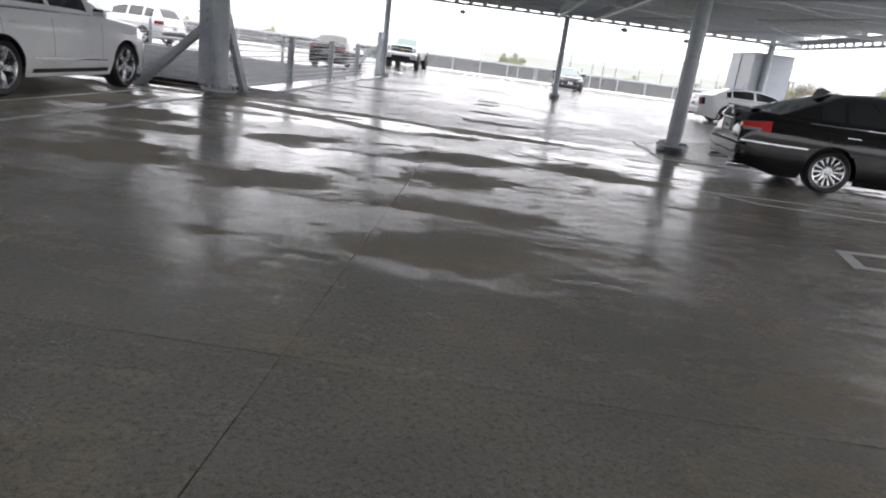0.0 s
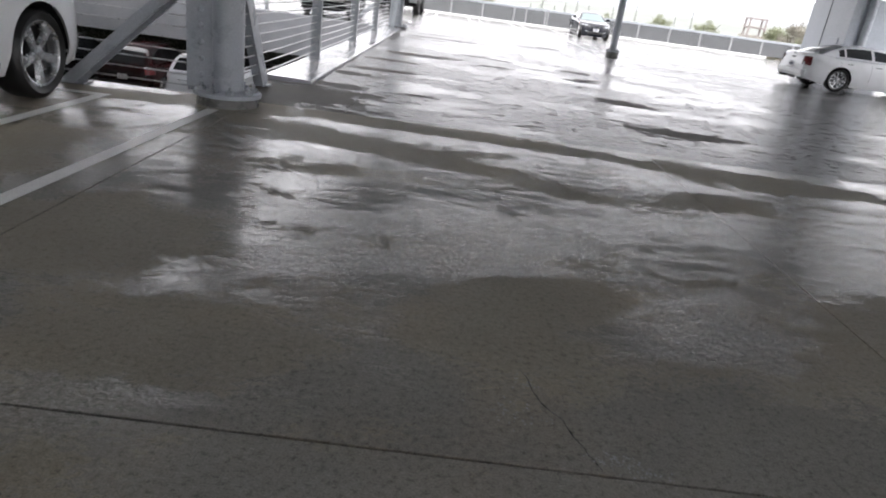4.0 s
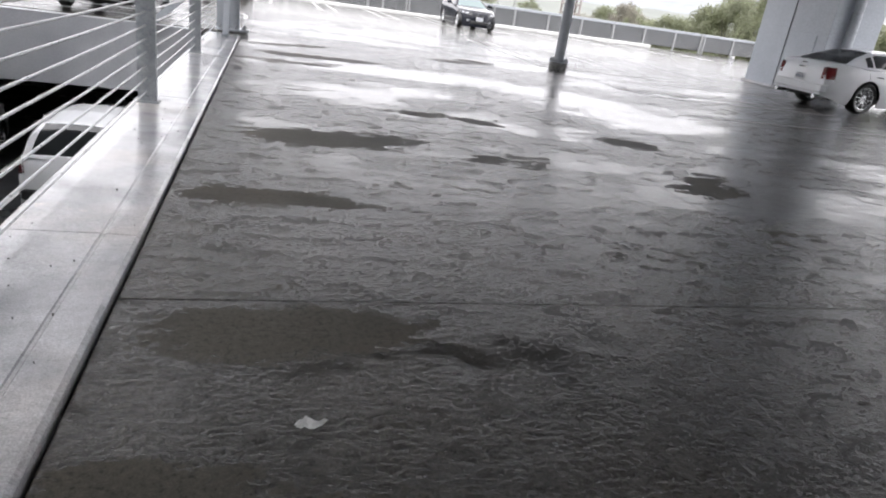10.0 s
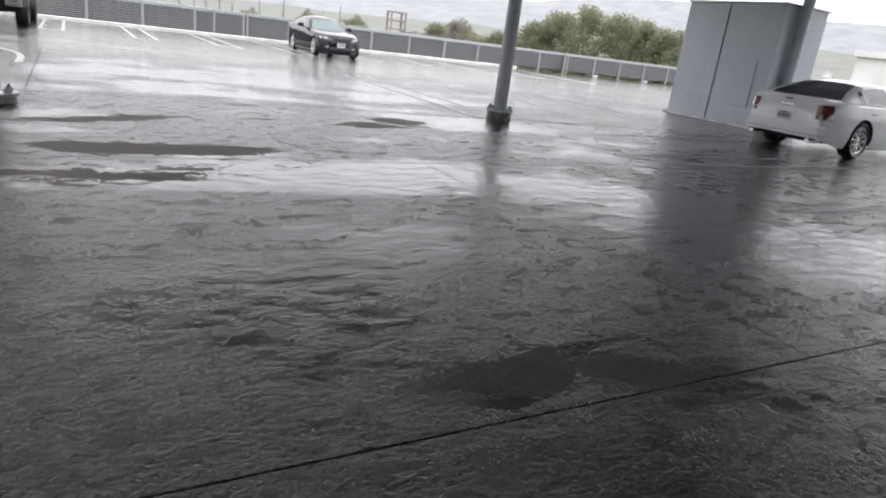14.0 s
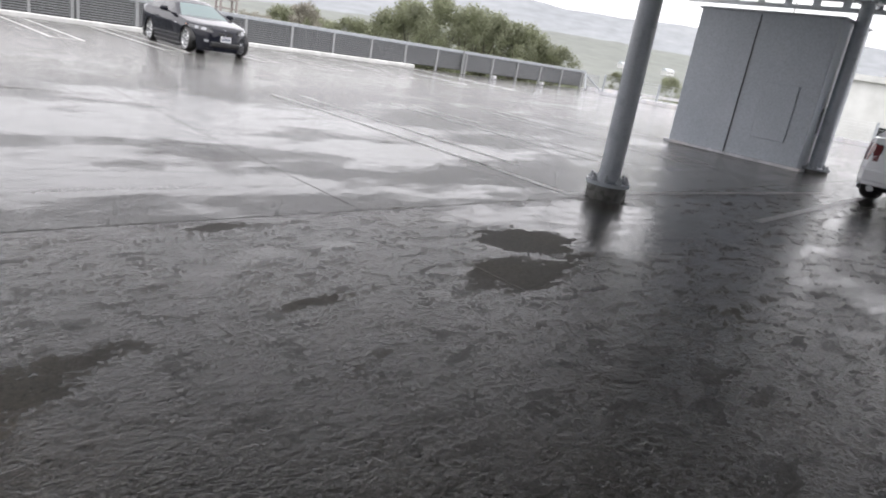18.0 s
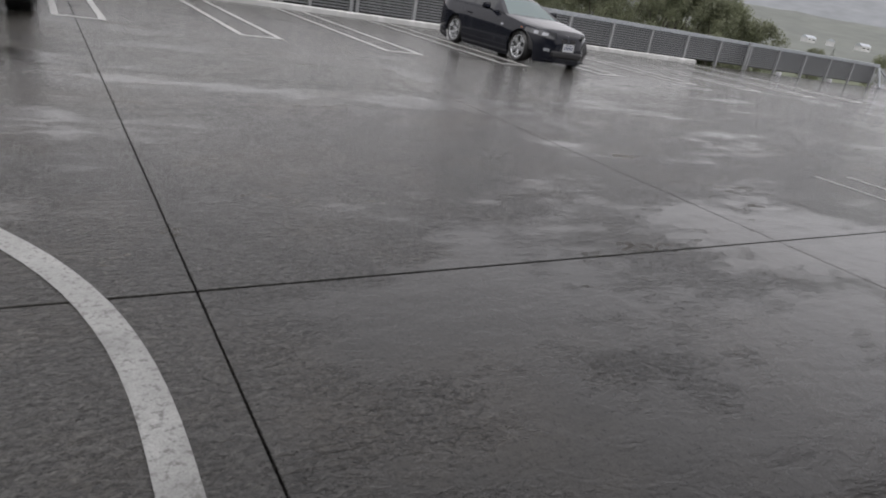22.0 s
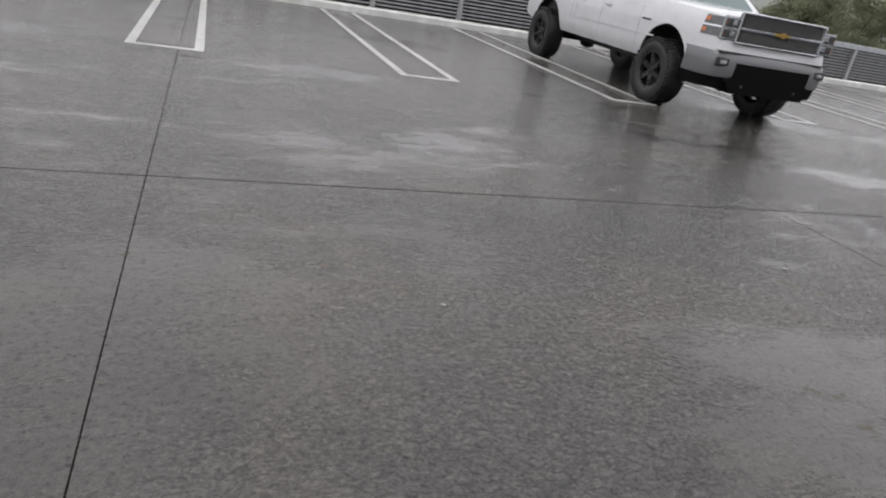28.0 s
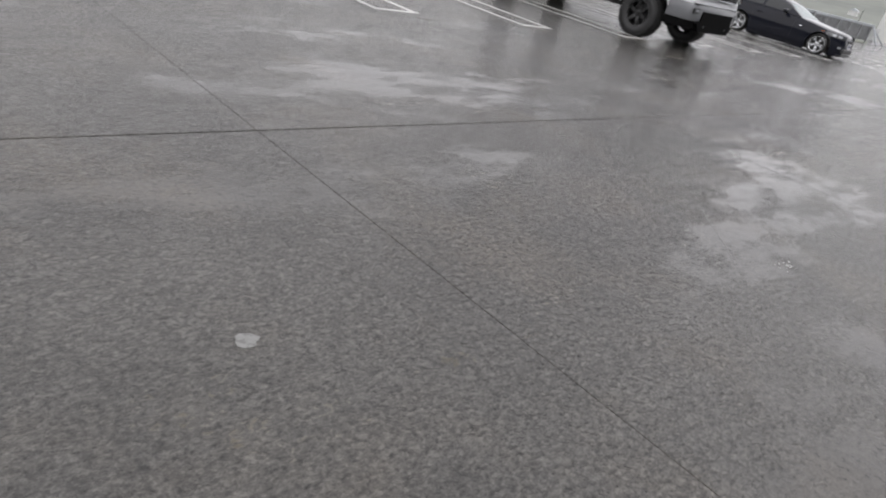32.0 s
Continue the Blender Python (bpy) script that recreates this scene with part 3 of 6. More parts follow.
# ---------- perimeter wall ----------


def perimeter():
    wall = tagged(new("wall_north"), "grey louvred metal parapet with steel posts on a white kerb", "wall", kind="structure")
    s = Shape()
    s.prism([(51.32, -0.2), (51.62, -0.2), (51.62, 0.13), (51.6, 0.15), (51.36, 0.15), (51.32, 0.12)], "x", -42, 19.2)
    part("base_kerb", s, M_KERBW, wall, "white wet concrete kerb")
    x0, x1 = -42.0, 34.0
    s = Shape()
    s.box(((x0 + x1) / 2, 51.86, 1.08), (x1 - x0, 0.16, 0.15), bevel=0.012)
    part("top_rail", s, M_GALV, wall, "broad galvanised top rail")
    post = Shape()
    post.box((0, 0, 0.5), (0.11, 0.1, 1.04), bevel=0.008)
    pm = post.mesh("post", M_POST)
    foot = Shape()
    foot.box((0, -0.1, 0.05), (0.2, 0.2, 0.14), bevel=0.02)
    fm = foot.mesh("footing", M_CURB)
    slat = Shape()
    slat.prism([(51.80, 0.0), (51.812, 0.034), (51.88, 0.042), (51.88, 0.036), (51.82, 0.028), (51.806, -0.004)], "x", 0, 2.02)
    sm = slat.mesh("slat", M_LOUVRE)
    sheet = Shape()
    x = x0
    k = 0
    while x < x1:
        o = part("post", pm, M_POST, wall)
        o.location = (x, 51.80, 0)
        if x > 21.5 and k % 2 == 0:
            o = part("footing", fm, M_CURB, wall)
            o.location = (x, 51.62, 0)
        far = x > 14 or x < -16
        for i in range(10):
            z = 0.19 + i * 0.083
            if far:
                sheet.prism([(51.80, z), (51.812, z + 0.034), (51.88, z + 0.042), (51.88, z + 0.036), (51.82, z + 0.028), (51.806, z - 0.004)], "x", x + 0.04, x + 2.06)
            else:
                o = part("slat", sm, M_LOUVRE, wall)
                o.location = (x + 0.04, 0, z)
        x += 2.1
        k += 1
    so = part("slats_far", sheet, M_LOUVRE, wall)
    tagged(so, kind="stuff")
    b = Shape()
    # near-black sheet paints the shade between the slats
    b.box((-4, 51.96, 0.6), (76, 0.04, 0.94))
    part("gap_shade_panel", b, M_BACK, wall)
    brace = Shape()
    brace.rod((33.9, 51.75, 1.0), (33.0, 50.9, 0.03), 0.05, 8).rod((33.9, 51.8, 1.0), (34.9, 51.0, 0.03), 0.05, 8)
    part("end_brace", brace, M_GALV, wall)
    low2 = Shape()
    low2.box((50, 51.6, 0.1), (32, 0.3, 0.22))
    part("low_kerb", low2, M_CURB, wall)


perimeter()
# wider studs set between the posts
for xx in (2.9, 4.35, 9.2, 22.8):
    s = Shape()
    s.box((0, 0, 0.56), (0.09, 0.08, 1.16), bevel=0.008)
    o = tagged(new("rail_post", s.mesh("rail_post", M_POST)), "perforated galvanised strut bolted before the parapet", "post", "parapet struts", "structure")
    o.location = (xx, 51.70, 0)

# ---------- cable railing along the opening ----------
RAIL_X = -3.93


def railing(x, ys, top, name_label, along="y", x_end=None):
    rail = tagged(new("railing"), name_label, "railing", kind="structure")
    for y in ys:
        p = Shape()
        p.box((0, 0, top / 2 + 0.02), (0.155, 0.075, top), bevel=0.004)
        p.box((0, 0, 0.03), (0.20, 0.14, 0.014))
        for i in range(9):
            p.rod((0.03, -0.035, 0.16 + i * 0.112), (0.03, -0.044, 0.16 + i * 0.112), 0.010, 8)
        o = part("rail_post", p, M_GALV, rail, "galvanised flat steel rail post with bolt heads")
        o.location = (x, y, 0.03)
    return rail


rail = railing(RAIL_X, (16.62, 20.75, 24.75), 1.15, "galvanised posts with tensioned stainless cables beside the opening")
for i in range(10):
    z = 0.16 + i * 0.112
    c = Shape()
    ys = [12.3, 16.62, 20.75, 24.75, 28.5]
    for a, b in zip(ys, ys[1:]):
        mid = ((a + b) / 2, z - 0.008)
        c.rod((RAIL_X, a, z), (RAIL_X, mid[0], mid[1]), 0.0075, 6, caps=False)
        c.rod((RAIL_X, mid[0], mid[1]), (RAIL_X, b, z), 0.0075, 6, caps=False)
    part("cable", c, M_CABLE, rail)
rail2 = tagged(new("railing"), "tensioned stainless cables running from the column along the near edge", "railing", kind="structure")
for xx in (-8.2, -12.4, -16.4):
    p = Shape()
    p.box((0, 0, 0.6), (0.115, 0.052, 1.15), bevel=0.004)
    o = part("rail_post", p, M_GALV, rail2)
    o.location = (xx, 12.3, 0)
for i in range(10):
    z = 0.10 + i * 0.112
    c = Shape()
    c.rod((-4.0, 12.3, z), (-16.8, 12.3, z - 0.004), 0.0075, 6, caps=False)
    part("cable", c, M_CABLE, rail2)
tb = Shape()
tb.rod((-4.33, 12.3, 0.10), (-4.2, 12.3, 0.10), 0.02, 10).rod((-4.42, 12.3, 0.1), (-4.1, 12.3, 0.1), 0.009, 8).box((-4.08, 12.3, 0.1), (0.02, 0.07, 0.16))
part("turnbuckle", tb, M_GALV, rail2)
rail3 = tagged(new("railing"), "galvanised posts with cables along the far side of the opening", "railing", kind="structure")
for yy in (12.6, 16.7, 20.8, 24.9, 28.9):
    p = Shape()
    p.box((0, 0, 0.55), (0.055, 0.115, 1.12), bevel=0.004)
    o = part("rail_post", p, M_GALV, rail3)
    o.location = (-17.1, yy, 0)
for xx in (-14.2, -11.2, -8.2):
    p = Shape()
    p.box((0, 0, 0.55), (0.115, 0.055, 1.12), bevel=0.004)
    o = part("rail_post", p, M_GALV, rail3)
    o.location = (xx, 29.3, 0)
for i in range(10):
    z = 0.10 + i * 0.112
    c = Shape()
    c.rod((-17.1, 12.6, z), (-17.1, 29.3, z), 0.0075, 5, caps=False)
    c.rod((-17.1, 29.3, z), (-3.9, 29.3, z), 0.0075, 5, caps=False)
    part("cable", c, M_CABLE, rail3)


# ---------- canopy columns ----------
def base_of(col, r, n=8, h=0.10, flange=0.34):
    s = Shape()
    s.lathe([(0.0, 0.0), (flange * 0.93, 0.0), (flange * 0.9, h - 0.03), (0.0, h - 0.03)], 28)
    part("grout_pad", s, M_GROUT, col, "dark wet grout pad", 30)
    s = Shape()
    s.lathe([(0.0, h - 0.03), (flange, h - 0.03), (flange, h + 0.005), (flange - 0.006, h + 0.011), (0.0, h + 0.011)], 32)
    part("base_plate", s, M_STEEL, col, "round steel base plate", 30)
    nut = 0.044 if flange > 0.3 else 0.034
    for k in range(n):
        a = 2 * math.pi * (k + 0.5) / n
        s = Shape()
        rr = (r + flange) / 2 + 0.01
        x, y = rr * math.cos(a), rr * math.sin(a)
        s.rod((x, y, h + 0.01), (x, y, h + 0.045), nut, 6).rod((x, y, h + 0.045), (x, y, h + 0.055), nut * 0.9, 6, nut * 0.65).rod((x, y, h + 0.05), (x, y, h + 0.085), 0.016, 10)
        part("anchor_bolt", s, M_GALV, col)


def column(x, y, r, top, label, flange, h=0.10):
    col = empty("canopy_column", pose(x, y, 0), label, "column", "canopy columns")
    s = Shape()
    s.lathe([(r, h), (r, top)], 32)
    part("pipe", s, M_STEEL, col, "round grey painted steel pipe", 30)
    s = Shape()
    s.lathe([(r + 0.012, h + 0.01), (r + 0.012, h + 0.016), (r, h + 0.03)], 32)
    part("weld_collar", s, M_STEEL, col, "", 30)
    s = Shape()
    s.box((0, 0, top - 0.01), (0.42, 0.42, 0.025))
    part("cap_plate", s, M_STEEL, col)
    base_of(col, r, 8, h, flange)
    return col


Z_BEAM = 3.42
big = column(-3.88, 12.12, 0.152, 4.2, "thick grey steel column with bolted fin plates and two braces", 0.325, 0.12)
s = Shape()
s.box((-0.27, -0.02, 1.0), (0.26, 0.026, 1.72), bevel=0.003)
part("fin_plate", s, M_STEEL, big, "welded steel fin plate")
for i in range(9):
    s = Shape()
    z = 0.26 + i * 0.155
    s.rod((-0.255, -0.033, z), (-0.255, -0.05, z), 0.029, 14, 0.029).rod((-0.255, -0.05, z), (-0.255, -0.066, z), 0.029, 14, 0.016)
    part("bolt_head", s, M_STEEL, big, "", 40)


s = Shape()
s.box((-0.09, 0.24, 1.0), (0.026, 0.24, 1.72), bevel=0.003)
part("fin_plate", s, M_STEEL, big, "welded steel fin plate")
for i in range(9):
    s = Shape()
    z = 0.30 + i * 0.155
    s.rod((-0.077, 0.235, z), (-0.06, 0.235, z), 0.029, 14).rod((-0.06, 0.235, z), (-0.045, 0.235, z), 0.029, 14, 0.016)
    part("bolt_head", s, M_STEEL, big, "", 40)


def channel(parent, a, b, w, d, name, turn=0.0):
    """A steel channel section from a to b."""
    a, b = Vector(a), Vector(b)
    q = (b - a).to_track_quat("Z", "X").to_matrix().to_4x4() @ Matrix.Rotation(radians(turn), 4, "Z")
    L = (b - a).length
    t = 0.014
    s = Shape()
    m = Matrix.Translation(a) @ q
    pts = [(-w / 2, -d / 2), (w / 2, -d / 2), (w / 2, d / 2), (w / 2 - t, d / 2), (w / 2 - t, -d / 2 + t), (-w / 2 + t, -d / 2 + t), (-w / 2 + t, d / 2), (-w / 2, d / 2)]
    n = len(pts)
    vs = [m @ Vector((p[0], p[1], 0)) for p in pts] + [m @ Vector((p[0], p[1], L)) for p in pts]
    fs = [(i, (i + 1) % n, n + (i + 1) % n, n + i) for i in range(n)]
    fs += [(0, 1, 4, 5), (1, 2, 3, 4), (0, 5, 6, 7), (n + 0, n + 5, n + 4, n + 1), (n + 1, n + 4, n + 3, n + 2), (n, n + 7, n + 6, n + 5)]
    s.add(vs, fs)
    return part(name, s, M_STEEL, parent, "grey steel channel brace")


channel(big, (-1.62, 0.10, 0.0), (-0.22, 0.0, 1.28), 0.20, 0.11, "brace", 90)
channel(big, (-0.06, 1.42, 0.0), (-0.1, 0.16, 1.9), 0.19, 0.11, "brace", 0)
s = Shape()
s.box((-1.6, 0.1, 0.01), (0.3, 0.2, 0.02)).box((-0.06, 1.4, 0.008), (0.21, 0.15, 0.016))
part("brace_shoe", s, M_GALV, big)
far_col = column(-3.62, 28.75, 0.13, Z_BEAM, "grey steel column with fin plate and brace at the end of the railing", 0.33)
s = Shape()
s.box((-0.22, -0.02, 0.95), (0.17, 0.026, 1.7))
part("fin_plate", s, M_STEEL, far_col)
channel(far_col, (-1.55, 0.1, 0.0), (-0.2, 0.0, 1.25), 0.2, 0.11, "brace", 90)
channel(far_col, (-0.06, -1.3, 0.05), (-0.08, -0.14, 1.5), 0.16, 0.1, "brace", 0)
column(5.05, 13.75, 0.150, Z_BEAM, "round grey steel canopy column on a bolted base", 0.33)
column(3.93, 29.70, 0.118, Z_BEAM, "round grey steel canopy column on a bolted base", 0.24, 0.18)
column(12.9, 30.45, 0.135, Z_BEAM, "round grey steel canopy column beside the metal enclosure", 0.3)
column(13.6, 14.6, 0.125, Z_BEAM, "round grey steel canopy column on a bolted base", 0.33)

# ---------- canopy ----------
canopy = tagged(new("canopy"), "grey steel solar canopy with slotted beams, purlins and rods", "canopy", kind="structure")


def slotted_beam(a, b, y, z, h=0.42, axis="x", lit=M_PURLIN):
    """A beam with a row of long slots through its web, between flanges."""
    s = Shape()
    L = b - a
    n = max(1, round(L / 0.62))
    step = L / n

    def bx(c0, c1, z0, z1, t):
        if axis == "x":
            s.box(((c0 + c1) / 2, y, (z0 + z1) / 2), (c1 - c0, t, z1 - z0))
        else:
            s.box((y, (c0 + c1) / 2, (z0 + z1) / 2), (t, c1 - c0, z1 - z0))
    bx(a, b, z, z + 0.014, 0.13)
    bx(a, b, z + h - 0.014, z + h, 0.13)
    bx(a, b, z + 0.014, z + 0.10, 0.009)
    bx(a, b, z + h - 0.22, z + h - 0.014, 0.009)
    for i in range(n + 1):
        c = a + i * step
        bx(max(a, c - 0.09), min(b, c + 0.09), z + 0.10, z + h - 0.22, 0.009)
    return part("slotted_beam", s, lit, canopy, "galvanised beam with slotted web")


def hung_rod(a, b, r=0.02):
    s = Shape()
    s.rod(a, b, r, 8)
    part("brace_rod", s, M_PURLIN, canopy)


# both western roofs are unseen, added to darken what the wet deck reflects
ROOFS = [(-4.75, 14.25, -13.0, 35.2), (-26.0, -6.3, -13.0, 27.5), (-6.25, -4.8, -13.0, 14.2)]
for (xa, xb, ya, yb) in ROOFS:
    s = Shape()
    z = 3.98
    n = int((xb - xa) / 1.02)
    for i in range(n + 1):          # the panels overhead, row by row
        a = xa + (xb - xa) * i / (n + 1)
        b = xa + (xb - xa) * (i + 1) / (n + 1) - 0.006
        s.box(((a + b) / 2, (ya + yb) / 2, z + 0.02), (b - a, yb - ya, 0.04))
    part("roof_panels", s, M_ROOF, canopy, "pale underside of the panel rows")
    k = ya + 0.3
    while k < yb - 0.2:             # purlins
        s = Shape()
        s.prism([(k - 0.03, 3.80), (k + 0.03, 3.80), (k + 0.03, 3.812), (k - 0.018, 3.812), (k - 0.018, 3.948), (k + 0.03, 3.948), (k + 0.03, 3.96), (k - 0.03, 3.96)], "x", xa, xb)
        part("purlin", s, M_PURLIN, canopy)
        k += 1.55
for y in (30.62, 22.0, 13.75, 5.5, -3.0, -11.0):
    slotted_beam(-4.7, 14.2, y, Z_BEAM if y > 30 else Z_BEAM - 0.06)
for x in (-4.68, 3.62, 5.05, 14.18):
    slotted_beam(-13.0, 30.55 if x > 3 and x < 6 else 35.0, x, Z_BEAM - 0.05, 0.42, "y")
# beams for the added western roofs
for y in (27.4, 20.5, 12.6, 4.0, -5.0):
    slotted_beam(-25.9, -6.35 if y > 13 else -4.85, y, Z_BEAM)
for xa in (-4.6, 3.7, 9.0):
    for ya in (-2.8, 5.6, 13.9, 22.2):
        hung_rod((xa, ya, 3.5), (min(xa + 8.2, 14.0), ya + 8.0, 3.74))
        hung_rod((min(xa + 8.2, 14.0), ya + 0.1, 3.74), (xa, ya + 8.0, 3.5))


def canopy_light(x, y):
    c = empty("canopy_light", pose(x, y, 0), "small round grey canopy lamp hanging from the beam", "lamp", "canopy lamps")
    s = Shape()
    s.rod((0, 0, 3.2), (0, 0, 3.44), 0.018, 8)
    part("stem", s, M_STEEL, c)
    s = Shape()
    s.lathe([(0.0, 3.22), (0.06, 3.21), (0.15, 3.16), (0.15, 3.10), (0.13, 3.08), (0.0, 3.08)], 20)
    part("housing", s, M_STEEL, c, "", 30)
    s = Shape()
    s.lathe([(0.0, 3.076), (0.11, 3.076), (0.09, 3.05), (0.0, 3.04)], 20)
    part("lens", s, M_ROOF, c, "", 30)


canopy_light(6.2, 28.6)
canopy_light(9.3, 30.6)
canopy_light(-0.6, 30.6)

# ---------- sheet metal enclosure by the canopy ----------
box = empty("metal_enclosure", pose(12.33, 30.6, 0), "tall grey sheet-metal equipment enclosure with access panel", "enclosure")
H_BOX = 3.02
s = Shape()
s.box((0.87, 1.5, H_BOX / 2), (1.7, 2.96, H_BOX), bevel=0.01)
part("body", s, M_BOX, box)
s = Shape()
s.box((0.87, 1.5, H_BOX + 0.02), (1.80, 3.06, 0.05), bevel=0.01)
part("roof_cap", s, M_STEEL, box, "grey roof cap")
s = Shape()
s.box((0.012, 1.62, H_BOX / 2), (0.022, 0.018, H_BOX - 0.06))
part("seam", s, M_JOINT, box, "dark vertical seam")
s = Shape()
s.box((0.01, 0.78, 1.08), (0.03, 0.72, 1.15), bevel=0.008)
part("access_panel", s, M_BOX, box, "raised access panel")
for z in (0.72, 1.44):
    s = Shape()
    s.box((-0.012, 0.46, z), (0.02, 0.04, 0.06))
    part("latch", s, M_STEEL, box)
s = Shape()
s.box((0.5, 0.008, 1.05), (0.09, 0.02, 0.5))
part("side_handle", s, M_FASCIA, box)
s = Shape()
s.box((0.87, 1.5, 0.03), (1.86, 3.12, 0.06))
part("plinth", s, M_CURB, box, "pale concrete plinth")


# ---------- cracks, chips and drip splashes on the deck ----------
M_CRACK = worn("dark_wet_crack", (0.02, 0.019, 0.017), (0.035, 0.033, 0.03), 20.0, (0.2, 0.4))
M_SMEAR = worn("grey_chalk_smear", (0.10, 0.10, 0.095), (0.19, 0.19, 0.185), 30.0, (0.2, 0.4), 0, 0.4, 160.0)
M_CHALK = worn("pale_chalky_mark", (0.30, 0.30, 0.29), (0.40, 0.40, 0.39), 40.0, (0.2, 0.4), 0, 0.4, 160.0)
# opaque pale colour stands in for foam and glints on clear water
M_WATER = plain("foam_and_glint_beads", (0.38, 0.38, 0.375), 0.05, 0.0, 0.8, 0.2)


def crack(a, b, seed, w=0.005, wander=0.03):
    rg = random.Random(seed)
    s = Shape()
    a, b = Vector((*a, 0)), Vector((*b, 0))
    d = b - a
    nrm = Vector((-d.y, d.x, 0)).normalized()
    n = max(8, int(d.length / 0.03))
    off, rows = 0.0, []
    for i in range(n + 1):
        t = i / n
        off += rg.uniform(-1, 1) * wander * 0.35
        off *= 0.95
        ww = w * (0.4 + 0.9 * rg.random()) * min(1, 6 * t + 0.2, 6 * (1 - t) + 0.2)
        p = a + d * t + nrm * off
        rows.append([tuple(p + nrm * ww / 2 + Vector((0, 0, 0.0012))), tuple(p - nrm * ww / 2 + Vector((0, 0, 0.0012)))])
    s.grid(rows)
    return solid("crack", s, M_CRACK, "thin dark crack in the wet concrete", "crack", "structure", group="deck cracks")


crack((-0.09, 29.72), (-0.63, 29.29), 1)
crack((-0.63, 29.29), (-1.36, 28.85), 2)
crack((-1.75, 31.69), (-1.97, 31.54), 3, 0.008)
crack((-2.2, 31.45), (-2.85, 31.15), 4, 0.008)
crack((-6.2, 38.6), (-6.47, 37.5), 5, 0.0035)
crack((-14.0, 38.4), (-15.2, 37.35), 6, 0.0035)
crack((-1.29, 7.7), (-1.05, 7.15), 7, 0.006)
crack((-3.3, 15.5), (-2.2, 14.8), 8, 0.005)
crack((0.9, 20.1), (-0.6, 21.2), 9, 0.005)


def spot(x, y, r, seed):
    """A small flat chip with a ragged rim."""
    rg = random.Random(seed)
    n = 14
    ring = [(x + r * (0.6 + 0.6 * rg.random()) * math.cos(6.283 * i / n), y + r * (0.6 + 0.6 * rg.random()) * math.sin(6.283 * i / n)) for i in range(n)]
    s = Shape()
    s.prism(ring, "z", -0.002, 0.003)
    return solid("chalk_mark", s, M_SMEAR, "small pale mark on the wet concrete", "mark", "structure", group="deck marks")


for k, (x, y, r) in enumerate(((-17.38, 38.25, 0.042), (-1.23, 26.77, 0.012), (-8.6, 39.0, 0.02), (-10.9, 38.6, 0.016), (2.0, 33.0, 0.02))):
    spot(x, y, r, k)
# a crushed chip of chalk, smeared into crumbs
rgc = random.Random(12)
crumbs = Shape()
for k in range(46):
    a, d, r = rgc.uniform(0, 6.283), abs(rgc.gauss(0, 0.045)), rgc.uniform(0.002, 0.006) * (0.6 if k > 14 else 1.3)
    x, y = -14.29 + 1.3 * d * math.cos(a) + (0.03 if k % 3 else -0.03), 37.68 + 0.8 * d * math.sin(a)
    q = rgc.uniform(0, 3)
    ring = [(x + r * rgc.uniform(0.5, 1.2) * math.cos(q + 1.047 * i), y + r * rgc.uniform(0.5, 1.2) * math.sin(q + 1.047 * i)) for i in range(6)]
    crumbs.prism(ring, "z", -0.001, 0.001 + 0.5 * r)
solid("chalk_crumbs", crumbs, M_CHALK, "crushed pale crumbs scattered on the wet concrete", "mark", "stuff")


def litter(x, y, turn):
    """A torn, crumpled scrap of thin white paper."""
    rg = random.Random(21)
    rows = []
    for i in range(9):
        u = i / 8
        w = 0.022 * (0.35 + math.sin(3.14 * min(1, 0.15 + u)) ** 2) * rg.uniform(0.7, 1.3)
        rows.append([(-0.05 + 0.1 * u + rg.uniform(-0.003, 0.003), w * (k / 2 - 1) + 0.008 * math.sin(7 * u), 0.005 + 0.011 * rg.random() * (0.4 + abs(k - 2) * 0.3)) for k in range(5)])
    s = Shape()
    s.grid(rows)
    o = solid("paper_scrap", s, M_SCRAP, "crumpled wet white paper scrap on the deck", "litter")
    mod = o.modifiers.new("thickness", "SOLIDIFY")
    mod.thickness = 0.0012
    o.matrix_world = pose(x, y, 0, rz=turn)


M_SCRAP = worn("wet_white_paper", (0.55, 0.55, 0.53), (0.75, 0.75, 0.73), 30.0, (0.4, 0.6), 0, 0.2, 200.0)
litter(-2.71, 16.03, 12)


def splashes(spots, seed):
    """Beads of water thrown up where the canopy drips on the deck."""
    rg = random.Random(seed)
    s = Shape()
    for (x, y, sx, sy, n) in spots:
        for _ in range(n):
            px, py, r = x + rg.gauss(0, sx), y + rg.gauss(0, sy), rg.uniform(0.0018, 0.005)
            vs = [(px + r * math.cos(a), py + r * math.sin(a), 0.0) for a in (1.2566 * i for i in range(5))]
            vs += [(px + 0.6 * r * math.cos(a + 0.5), py + 0.6 * r * math.sin(a + 0.5), r * 0.45) for a in (1.2566 * i for i in range(5))]
            s.add(vs, [(i, (i + 1) % 5, 5 + (i + 1) % 5, 5 + i) for i in range(5)] + [(5, 6, 7, 8, 9)])
    o = solid("drip_splash", s, M_WATER, "beads of splashing water, coloured pale for foam and glints", "water", "stuff")
    return o


